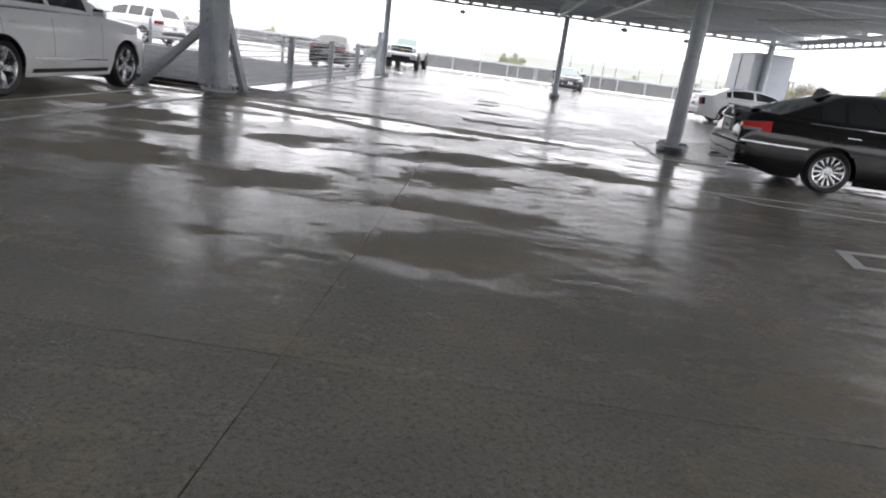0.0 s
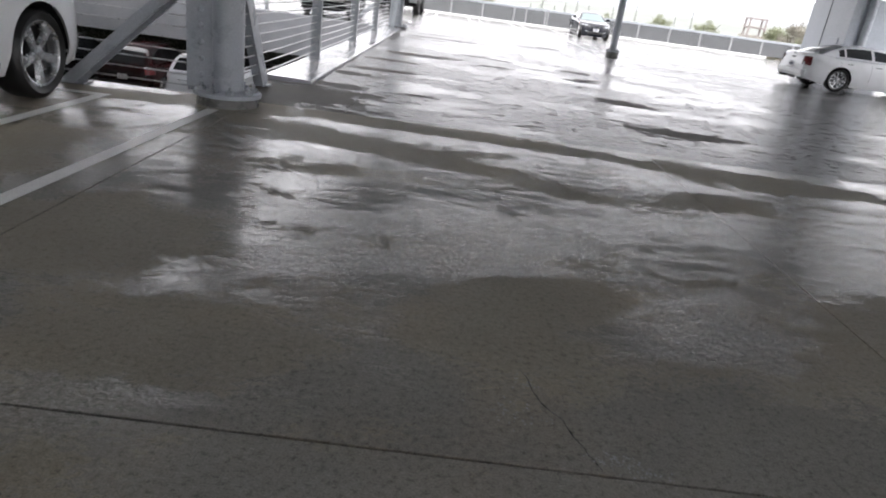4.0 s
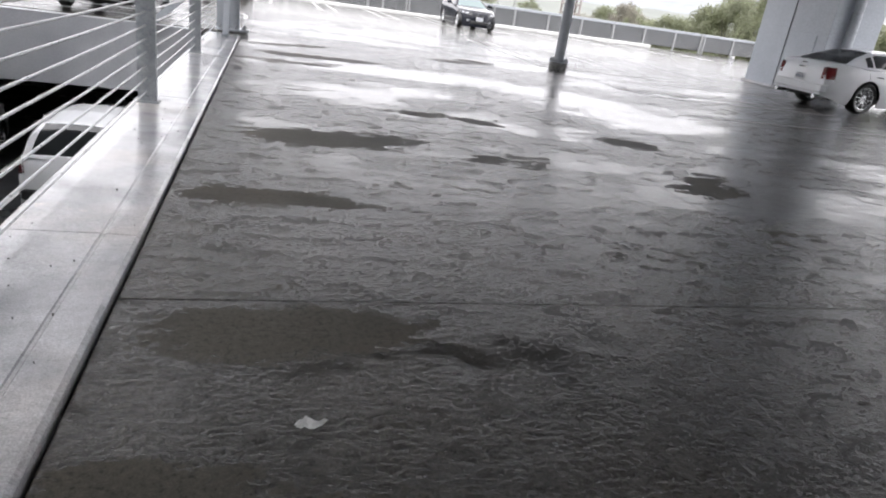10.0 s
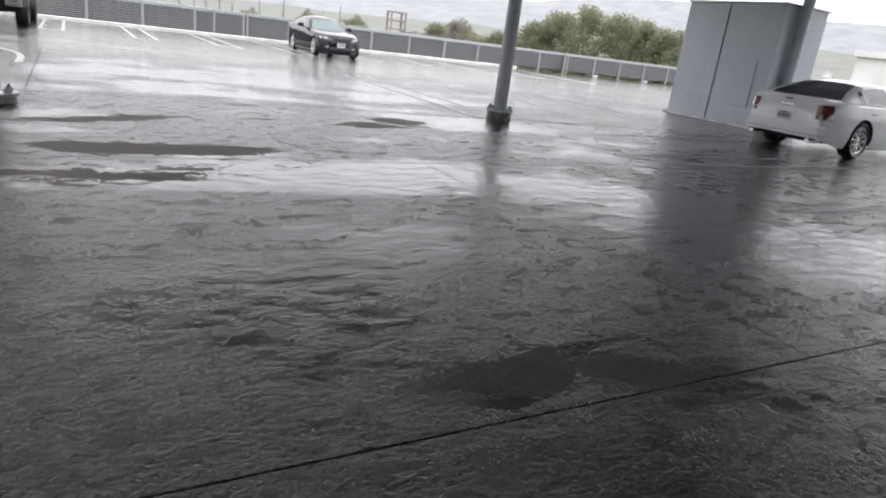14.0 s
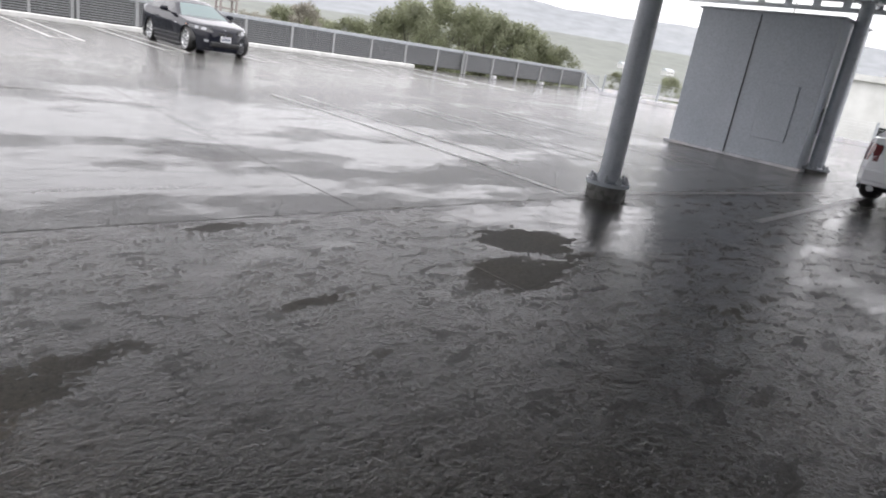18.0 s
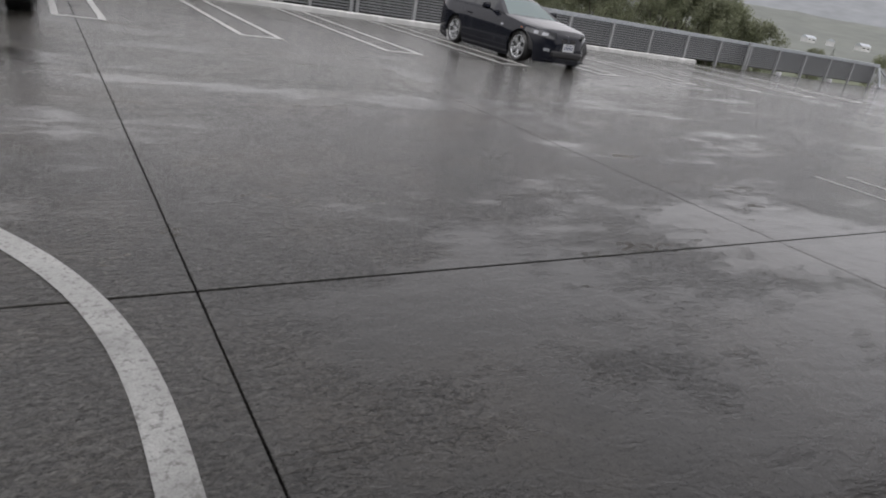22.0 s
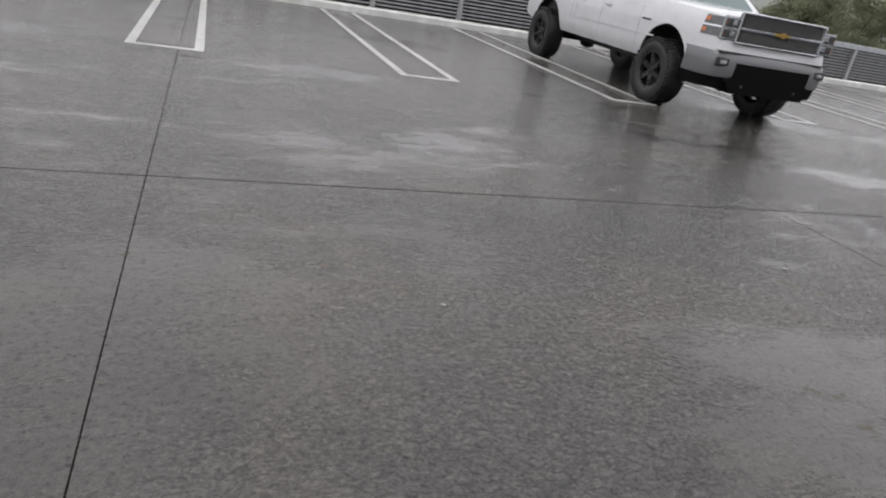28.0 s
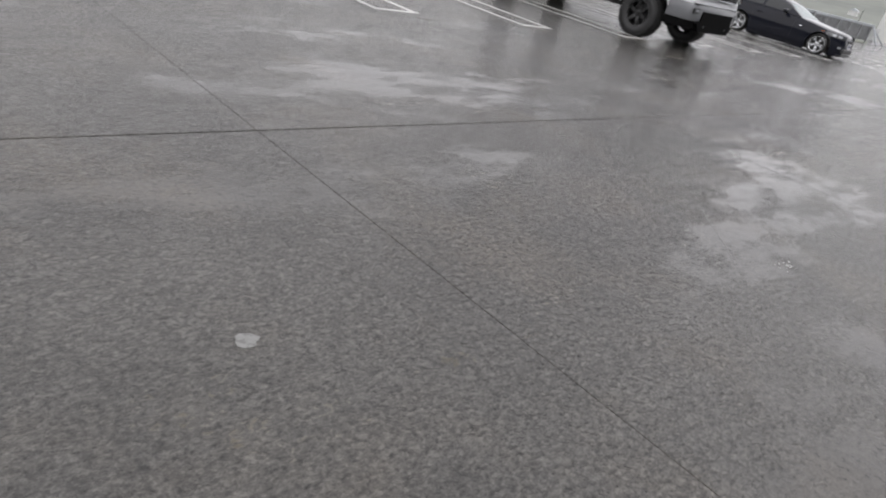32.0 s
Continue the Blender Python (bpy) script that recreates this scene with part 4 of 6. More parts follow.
def debris(x, y, seed):
    """A clot of sodden dark leaf litter."""
    rg = random.Random(seed)
    s = Shape()
    for _ in range(70):
        px, py, a, n = x + rg.gauss(0, 0.035), y + rg.gauss(0, 0.055), rg.uniform(0, 6.28), rg.uniform(0.008, 0.022)
        c, q, z = math.cos(a) * n, math.sin(a) * n, rg.uniform(0.003, 0.014)
        s.add([(px - c, py - q, z), (px + q * 0.4, py - c * 0.4, z + 0.006), (px + c, py + q, z + 0.002), (px - q * 0.4, py + c * 0.4, z + 0.004)], [(0, 1, 2, 3)])
    s.lathe([(0.0, 0.012), (0.05, 0.006), (0.075, -0.001)], 12, Matrix.Translation((x, y, 0)))
    solid("leaf_litter", s, M_CRACK, "sodden dark clot of leaf litter beside the kerb", "litter", "stuff")


debris(-3.29, 24.02, 31)
splashes([(-1.29, 7.60, 0.03, 0.03, 30), (-1.33, 7.40, 0.05, 0.04, 60), (-1.02, 7.21, 0.05, 0.02, 60), (-0.92, 7.16, 0.05, 0.02, 40),
          (-1.35, 30.55, 0.12, 0.025, 120), (-1.05, 30.56, 0.10, 0.025, 90), (-0.6, 30.54, 0.10, 0.03, 90), (-0.27, 30.54, 0.10, 0.03, 80), (0.4, 30.55, 0.25, 0.03, 90),
          (0.85, 25.73, 0.06, 0.05, 60), (0.52, 25.49, 0.07, 0.03, 60), (0.93, 25.50, 0.05, 0.04, 60),
          (-0.72, 21.09, 0.05, 0.03, 50), (-1.10, 21.37, 0.05, 0.03, 50), (-1.47, 21.44, 0.05, 0.03, 40), (-0.38, 20.75, 0.08, 0.04, 70),
          (-0.37, 2.15, 0.06, 0.10, 60), (-0.54, 2.36, 0.07, 0.07, 90), (-0.16, 1.62, 0.06, 0.06, 50), (-0.05, 4.75, 0.10, 0.07, 150), (-0.12, 5.1, 0.05, 0.02, 30), (-1.66, 4.5, 0.06, 0.08, 60),
          (-1.95, 6.5, 0.04, 0.05, 40), (-1.99, 6.05, 0.05, 0.05, 40), (0.0, 6.45, 0.12, 0.14, 90), (-1.51, 21.24, 0.06, 0.03, 40), (-0.5, 20.86, 0.10, 0.05, 80)], 5)


# ---------- vehicles ----------
M_WHITE = wet_paint("white_car_paint", (0.84, 0.85, 0.86), (0.45, 0.45, 0.44), 0.12)
M_TRUCK = wet_paint("grimy_white_truck_paint", (0.56, 0.57, 0.585), (0.30, 0.30, 0.29), 0.2)
M_PEARL = wet_paint("pearl_white_car_paint", (0.80, 0.81, 0.83), (0.42, 0.42, 0.41), 0.15)
M_BLACK = wet_paint("black_car_paint", (0.006, 0.006, 0.007), (0.02, 0.02, 0.02), 0.1, 0.025, 1.40)
M_BLUEBLK = wet_paint("blue_black_car_paint", (0.008, 0.009, 0.014), (0.02, 0.02, 0.022), 0.1, 0.02, 1.38)
M_MAROON = wet_paint("dark_red_car_paint", (0.022, 0.003, 0.004), (0.02, 0.01, 0.01), 0.3)
M_BUMPER = wet_paint("grey_silver_bumper", (0.14, 0.143, 0.15), (0.1, 0.1, 0.1), 0.2)
M_TYRE = worn("wet_tyre_rubber", (0.010, 0.010, 0.010), (0.022, 0.022, 0.022), 12.0, (0.3, 0.6), 0, 0.3, 90.0)
M_RIM = worn("silver_alloy", (0.50, 0.51, 0.52), (0.60, 0.61, 0.62), 12.0, (0.18, 0.32), 0.75, 0.02, 80.0)
M_RIMB = worn("black_alloy", (0.012, 0.012, 0.012), (0.025, 0.025, 0.025), 12.0, (0.2, 0.4), 0.3, 0.02, 80.0)
M_DARK = worn("black_plastic_trim", (0.012, 0.012, 0.013), (0.025, 0.025, 0.026), 14.0, (0.35, 0.6), 0, 0.2, 150.0)
# dead black paints the shade of recesses that are not modelled
M_VOID = plain("recess_shade_black", (0.004, 0.004, 0.0042), 0.9)
M_VOID.node_tree.nodes["Principled BSDF"].inputs["Specular IOR Level"].default_value = 0.08
M_CHROME = plain("chrome_trim", (0.62, 0.63, 0.65), 0.10, 0.95, 0.0, 0.04)
M_LENS = plain("clear_lamp_lens", (0.34, 0.35, 0.37), 0.08, 0.35, 0.6, 0.25)
M_SMOKE = plain("smoked_lamp_lens", (0.06, 0.062, 0.066), 0.08, 0.2, 0.8, 0.3)
M_AMBER = plain("amber_lamp_lens", (0.34, 0.09, 0.018), 0.12, 0.0, 0.5, 0.1)
M_TAIL = plain("red_lamp_lens", (0.13, 0.008, 0.010), 0.12, 0.0, 0.7, 0.2)
M_LITTAIL = plain("bright_red_lamp_lens", (0.62, 0.02, 0.022), 0.2, 0.0, 0.5, 0.15)
M_PLATE = plain("number_plate", (0.55, 0.56, 0.58), 0.4)
M_INK = plain("dark_ink", (0.03, 0.04, 0.09), 0.5)
M_GOLD = plain("gold_badge", (0.42, 0.28, 0.08), 0.3, 0.6)
M_SEAM = plain("panel_gap", (0.010, 0.010, 0.011), 0.7)


def glass_mat(name, tint):
    m, nt, p = material(name)
    n = noise_tex(nt, 120.0, 1)
    p.inputs["Base Color"].default_value = (*tint, 1)
    p.inputs["Roughness"].default_value, p.inputs["IOR"].default_value = 0.03, 1.5
    p.inputs["Specular IOR Level"].default_value = 0.6
    drop = ramp(nt, n.outputs["Fac"], [(0.6, 0.0), (0.68, 1.0)])
    nt.links.new(bump(nt, drop, 0.08, 0.002), p.inputs["Normal"])
    return m


M_GLASS = glass_mat("tinted_car_glass", (0.012, 0.014, 0.015))
M_SCREEN = glass_mat("windscreen_glass", (0.10, 0.14, 0.14))


def smooth_curve(pts, s, width=0.10):
    xs, zs = [p[0] for p in pts], [p[1] for p in pts]
    return sum(float(np.interp(s + width * k, xs, zs)) for k in (-1, -0.5, 0, 0.5, 1)) / 5


def wheel(parent, x, y, r, w, rim_r, spokes, side, rim_mat, style="split", chunky=False):
    """A wheel with its tyre and rim, its outer face towards side."""
    wob = part("wheel", tyre_mesh(r, w, rim_r, chunky), M_TYRE, parent, "black tyre on " + ("black" if rim_mat is M_RIMB else "silver") + " alloy rim")
    wob.name = "wheel"
    wob.matrix_basis = Matrix.Translation((x, y, r)) @ Matrix.Rotation(radians(-90 * side), 4, "X") @ Matrix.Rotation(0.35 * x, 4, "Z")
    s = Shape()
    h = w / 2
    s.lathe([(rim_r, -h + 0.02), (rim_r, h - 0.012), (rim_r - 0.012, h - 0.004), (rim_r - 0.028, h - 0.012), (rim_r - 0.035, h - 0.04), (rim_r - 0.045, -h + 0.03)], 40)
    part("rim", s, rim_mat, wob, "", 40)
    s = Shape()
    for k in range(spokes):
        a = 2 * math.pi * k / spokes
        for da in ((-0.15, 0.15) if style == "split" else (0.0,)):
            r0, r1 = 0.045, rim_r - 0.02
            wd0, wd1 = (0.030, 0.024) if style == "split" else (0.016, 0.020)
            if style == "broad":
                wd0, wd1 = 0.034, 0.052
            if style == "star":
                wd0, wd1 = 0.050, 0.036
            a0, a1 = a + da * 0.55, a + da * (1.15 if style == "split" else 1)
            pts = []
            for rr, ww, aa, zz in ((r0, wd0, a0, h - 0.040), ((r0 + r1) / 2, (wd0 + wd1) / 2, (a0 + a1) / 2, h - 0.022), (r1, wd1, a1, h - 0.018)):
                c, t = Vector((math.cos(aa), math.sin(aa), 0)), Vector((-math.sin(aa), math.cos(aa), 0))
                pts.append([c * rr - t * ww + Vector((0, 0, zz - 0.03)), c * rr - t * ww * 0.75 + Vector((0, 0, zz)), c * rr + t * ww * 0.75 + Vector((0, 0, zz)), c * rr + t * ww + Vector((0, 0, zz - 0.03))])
            s.grid(pts)
    part("spokes", s, rim_mat, wob)
    s = Shape()
    s.lathe([(0.0, h - 0.022), (0.03, h - 0.022), (0.034, h - 0.03), (0.065, h - 0.034), (0.07, h - 0.06)], 20)
    part("hub_cap", s, rim_mat, wob, "", 40)
    # disc in near black, so the spokes stand out before it
    s = Shape()
    s.lathe([(0.0, 0.0), (rim_r - 0.06, 0.0), (rim_r - 0.06, 0.022), (0.08, 0.03), (0.0, 0.03)], 24)
    part("brake_disc", s, M_DARK, wob)
    return wob


TYRES = {}


def tyre_mesh(r, w, rim_r, chunky):
    key = (r, w, rim_r, chunky)
    if key in TYRES:
        return TYRES[key]
    h = w / 2
    s = Shape()
    s.lathe([(rim_r - 0.01, -h + 0.01), (rim_r + 0.02, -h - 0.004), ((r + rim_r) / 2, -h - 0.012), (r - 0.03, -h + 0.004), (r - 0.006, -h + 0.03), (r, -h + 0.06),
             (r, h - 0.06), (r - 0.006, h - 0.03), (r - 0.03, h - 0.004), ((r + rim_r) / 2, h + 0.012), (rim_r + 0.02, h + 0.004), (rim_r - 0.01, h - 0.01)], 48)
    if chunky:
        for k in range(44):
            a = 2 * math.pi * k / 44
            for zz in (-h + 0.045, -0.045, 0.045, h - 0.045):
                m = Matrix.Rotation(a + (0.07 if zz in (-0.045, h - 0.045) else 0), 4, "Z") @ Matrix.Translation((r + 0.002, 0, zz)) @ Matrix.Rotation(0.35 if zz > 0 else -0.35, 4, "X")
                s.box((0, 0, 0), (0.022, 0.034, 0.07), m)
            m = Matrix.Rotation(a, 4, "Z") @ Matrix.Translation((r - 0.03, 0, h + 0.004))
            s.box((0, 0, 0), (0.05, 0.028, 0.02), m)
            m = Matrix.Rotation(a, 4, "Z") @ Matrix.Translation((r - 0.03, 0, -h - 0.004))
            s.box((0, 0, 0), (0.05, 0.028, 0.02), m)
    TYRES[key] = s.mesh("tyre", M_TYRE, 40)
    return TYRES[key]


class Car:
    """A vehicle lofted from its outline: x from the front bumper (0) back to the tail (-L), y to its left, z up."""

    def __init__(self, name, m, label, category, L, W, fo, wb, wr, top, roof, belt, paint, zc=0.20, nose=0.24, tail=0.16, roof_w=0.56, tyre_w=0.23, rim=None, spokes=5,
                 rim_mat=None, style="split", wins=(), pillar=0.07, arch=0.045, crown=0.035, chunky=False, group="parked cars", dz=0.0):
        self.L, self.W, self.fo, self.wb, self.wr, self.top, self.roof, self.belt = L, W, fo, wb, wr, top, roof, belt
        self.zc, self.nose, self.tail, self.roof_w, self.arch, self.crown, self.dz = zc, nose, tail, roof_w, arch, crown, dz
        self.ob = empty(name, m, label, category, group)
        self.paint = paint
        self.body()
        self.cabin(wins, pillar)
        rim = rim or wr * 0.70
        self.axles = (fo, fo + wb)
        for s in self.axles:
            for side in (1, -1):
                wheel(self.ob, -s, side * (W / 2 - tyre_w / 2 - 0.015 + (0.12 if chunky else 0)), wr, tyre_w, rim, spokes, side, rim_mat or M_RIM, style, chunky)
        u = Shape()
        u.box((-L / 2, 0, zc + 0.16), (L - 0.5, W - 2 * tyre_w - 0.12, 0.24), bevel=0.05)
        for s in self.axles:
            u.rod((-s, -W / 2 + 0.2, wr), (-s, W / 2 - 0.2, wr), 0.06, 8)
        part("underbody", u, M_DARK, self.ob)

    def half(self, s):
        W, L = self.W / 2, self.L
        w = W
        if s < 0.75:
            w -= self.nose * (1 - s / 0.75) ** 2.2
        if s > L - 0.7:
            w -= self.tail * ((s - L + 0.7) / 0.7) ** 2.2
        return w

    def under(self, s):
        z = self.zc
        if s < 0.5:
            z += 0.04 * (1 - s / 0.5)
        if s > self.L - 0.55:
            z += 0.14 * (s - self.L + 0.55) / 0.55
        for a in (self.fo, self.fo + self.wb):
            ra = self.wr + self.arch
            d = abs(s - a)
            if d < ra:
                z = max(z, self.wr + math.sqrt(ra * ra - d * d) * 1.0 + self.dz)
        return z

    def shoulder(self, s):
        return smooth_curve(self.top, s, 0.035)

    def section(self, s):
        w, z0, z1 = self.half(s), self.under(s), self.shoulder(s)
        zr = self.zc
        h = z1 - zr

        def yy(z):
            f = (z - zr) / max(h, 0.01)
            return w - 0.075 * max(0, 0.25 - f) / 0.25 * 0.6 - (0.02 if f < 0.6 else 0.0) * (1 if f < 0.02 else 0) - 0.055 * max(0, (f - 0.62) / 0.38) ** 1.6
        out = [(yy(z0), z0)]
        for f in (0.10, 0.25, 0.42, 0.58, 0.70, 0.82, 0.92):
            z = zr + h * f
            out.append((yy(max(z, z0)), max(z, z0 + 0.0005 * f)))
        out.append((yy(z1) - 0.012, z1 - 0.006))
        c = self.crown
        out += [(w - 0.13, z1 + c * 0.30), (w * 0.55, z1 + c * 0.85), (0.0, z1 + c)]
        return out

    def side_y(self, s, z):
        sec = self.section(s)[:9]
        return float(np.interp(z, [p[1] for p in sec], [p[0] for p in sec]))

    def body(self):
        n = 120
        st = sorted(set([self.L * i / n for i in range(n + 1)] + [a + d * (self.wr + self.arch) for a in (self.fo, self.fo + self.wb) for d in (-0.999, -0.985, -0.95, 0.95, 0.985, 0.999)] + [0.01, 0.03, 0.06]))
        s = Shape()
        rows = []
        for x in st:
            sec = self.section(x)
            rows.append([(-x, y, z) for y, z in sec] + [(-x, -y, z) for y, z in sec[-2::-1]])
        s.grid(rows)
        k = len(rows[0])
        o = (len(st) - 1) * k
        s.f.append(tuple(range(k)))
        s.f.append(tuple(range(o, o + k))[::-1])
        part("body", s, self.paint, self.ob, "", 32)
        for a in (self.fo, self.fo + self.wb):      # dark wheel houses
            ra = self.wr + self.arch
            for sd in (1, -1):
                lin, rows = Shape(), []
                for i in range(15):
                    t = math.pi * i / 14
                    x, z = -a + (ra + 0.005) * math.cos(t), self.wr + self.dz + (ra + 0.005) * math.sin(t)
                    rows.append([(x, sd * (self.half(a) - 0.035), z), (x, sd * (self.half(a) - 0.42), z)])
                lin.grid(rows)
                lin.box((-a, sd * (self.half(a) - 0.43), self.wr + self.dz + ra * 0.52), (2 * ra, 0.02, ra * 1.0))
                part("wheel_house", lin, M_DARK, self.ob)

    def cabin(self, wins, pillar):
        """Windows, pillars and roof. wins: (from, to) of each side window along the car."""
        s0, s1 = self.roof[0][0], self.roof[-1][0]
        zmax = max(z for _, z in self.roof)
        sf = min(s for s, z in self.roof if z > zmax - 0.16)
        sr = max(s for s, z in self.roof if z > zmax - 0.16)
        n = 64
        st = sorted(set([s0 + (s1 - s0) * i / n for i in range(n + 1)] + [w for p in wins for w in p]))

        def sec(s):
            zb = self.shoulder(s) + 0.005
            zr = max(smooth_curve(self.roof, s, 0.05), zb)
            wb = self.half(s) - 0.085
            f = min(1.0, max(0.0, (zr - zb) / max(zmax - zb, 0.05)))
            wr = wb + (self.roof_w - wb) * f
            p = [(wb, zb)]
            for k in (0.12, 0.5, 0.86):
                p.append((wb + (wr - wb) * (k ** 1.25), zb + (zr - zb) * k))
            p += [(wr - 0.035 * f, zb + (zr - zb) * 0.97), (wr - 0.11, zr + 0.008 * f), (wr * 0.5, zr + 0.03 * f), (0, zr + 0.038 * f)]
            return p
        secs = [(s, sec(s)) for s in st]
        shell, front, rear = Shape(), Shape(), Shape()
        side = {i: {1: Shape(), -1: Shape()} for i in range(len(wins))}
        for (sa, pa), (sb, pb) in zip(secs, secs[1:]):
            mid = (sa + sb) / 2
            for sd in (1, -1):
                for k in range(7):
                    quad = [(-sa, sd * pa[k][0], pa[k][1]), (-sb, sd * pb[k][0], pb[k][1]), (-sb, sd * pb[k + 1][0], pb[k + 1][1]), (-sa, sd * pa[k + 1][0], pa[k + 1][1])]
                    target = shell
                    if k >= 5 and mid < sf - 0.02 and mid > s0 + 0.03:
                        target = front
                    elif k >= 5 and mid > sr + 0.02 and mid < s1 - 0.03:
                        target = rear
                    elif k in (1, 2):
                        for i, (wa, wz) in enumerate(wins):
                            if wa <= mid <= wz and pa[4][1] - pa[0][1] > 0.10:
                                target = side[i][sd]
                    target.add(quad, [(0, 1, 2, 3)])
        part("roof_shell", shell, self.paint, self.ob, "painted roof and pillars", 40)
        part("windscreen", front, M_SCREEN, self.ob, "curved windscreen with rain drops", 40)
        part("rear_window", rear, M_GLASS, self.ob, "dark rear window", 40)
        for i in side:
            for sd in (1, -1):
                if side[i][sd].f:
                    part("side_window", side[i][sd], M_GLASS, self.ob, "dark tinted side window", 40)

    # --- details laid on the body ---
    def patch(self, name, mat, s0, s1, z0, z1, sides=(1, -1), out=0.006, label="", n=12, parent=None, slant=0.0, taper=0.0):
        """A panel that follows the flank between s0 and s1, z0 and z1."""
        for sd in sides:
            g, rows = Shape(), []
            for i in range(n + 1):
                t = i / n
                s = s0 + (s1 - s0) * t
                a, b = z0 + slant * t + taper * t * (z1 - z0) / 2, z1 + slant * t - taper * t * (z1 - z0) / 2
                rows.append([(-s - out * 0.0 + (out if s < 0.3 else -out if s > self.L - 0.3 else 0), sd * (self.side_y(s, z) + out), z) for z in (a + (b - a) * j / 4 for j in range(5))])
            g.grid(rows)
            inner = [[(p[0], p[1] - sd * 0.03, p[2]) for p in r] for r in rows]
            g.grid(inner)
            part(name, g, mat, parent or self.ob, label, 40)

    def seam(self, s, z0, z1, lean=0.0, sides=(1, -1)):
        for sd in sides:
            g, rows = Shape(), []
            for j in range(9):
                z = z0 + (z1 - z0) * j / 8
                ss = s + lean * j / 8
                y = sd * (self.side_y(ss, z) + 0.0015)
                rows.append([(-ss - 0.0035, y, z), (-ss + 0.0035, y, z)])
            g.grid(rows)
            part("door_gap", g, M_SEAM, self.ob)

    def bar(self, name, mat, c, size, label="", bevel=0.01, parent=None):
        g = Shape()
        g.box(c, size, bevel=bevel)
        return part(name, g, mat, parent or self.ob, label)

    def handle(self, s, z, mat=None):
        for sd in (1, -1):
            g = Shape()
            y = self.side_y(s, z)
            g.box((-s, sd * (y + 0.022), z), (0.19, 0.018, 0.024), bevel=0.008)
            for d in (-0.08, 0.08):
                g.box((-s + d, sd * (y + 0.008), z), (0.025, 0.03, 0.02))
            part("door_handle", g, mat or self.paint, self.ob)

    def mirror(self, s, z, mat=None):
        for sd in (1, -1):
            y = self.half(s) - 0.05
            g = Shape()
            rows = []
            for i in range(9):
                t = math.pi * i / 8
                x = -s - 0.02 + 0.10 * math.sin(t) * 0.6
                rows.append([(x if k < 6 else -s - 0.05, sd * (y + 0.14 - 0.11 * math.cos(t)), z + 0.02 + (0.075 * (0.35 + 0.65 * math.sin(t) ** 0.5)) * math.sin(2 * math.pi * k / 8 + 0.4)) for k in range(8)])
            g.box((-s - 0.01, sd * (y + 0.155), z + 0.03), (0.10, 0.22, 0.135), bevel=0.04)
            g.box((-s, sd * (y + 0.04), z - 0.03), (0.07, 0.09, 0.04), bevel=0.012)
            mob = part("door_mirror", g, mat or self.paint, self.ob)
            g = Shape()
            g.box((-s - 0.064, sd * (y + 0.16), z + 0.03), (0.006, 0.17, 0.10))
            part("mirror_glass", g, M_CHROME, mob)

    def plate(self, front, z, w=0.31, h=0.16, lean=0.0):
        x = 0.012 if front else -self.L - 0.012
        p = self.bar("number_plate", M_PLATE, (x, 0, z), (0.012, w, h), "pale number plate with dark bars", 0.004)
        sx = 0.0075 if front else -0.0075
        for k in range(6):
            g = Shape()
            g.box((x + sx, -0.105 + k * 0.042, z - 0.005), (0.003, 0.024, 0.062))
            part("plate_bar", g, M_INK, p)
        g = Shape()
        g.box((x + sx, 0, z + 0.055), (0.003, 0.16, 0.016))
        part("plate_bar", g, M_INK, p)


def at(x, y, heading, z=0.0):
    """The pose of a car with its front bumper at (x, y), driving towards heading degrees (0: +x, 90: +y)."""
    return pose(x, y, z, 0, 0, heading)


def common(c, doors, sill, belt, handles, mirror, hz, mz, chrome=None):
    for s, lean in doors:
        c.seam(s, sill, belt, lean)
    for s in handles:
        c.handle(s, hz, chrome)
    c.mirror(mirror, mz)


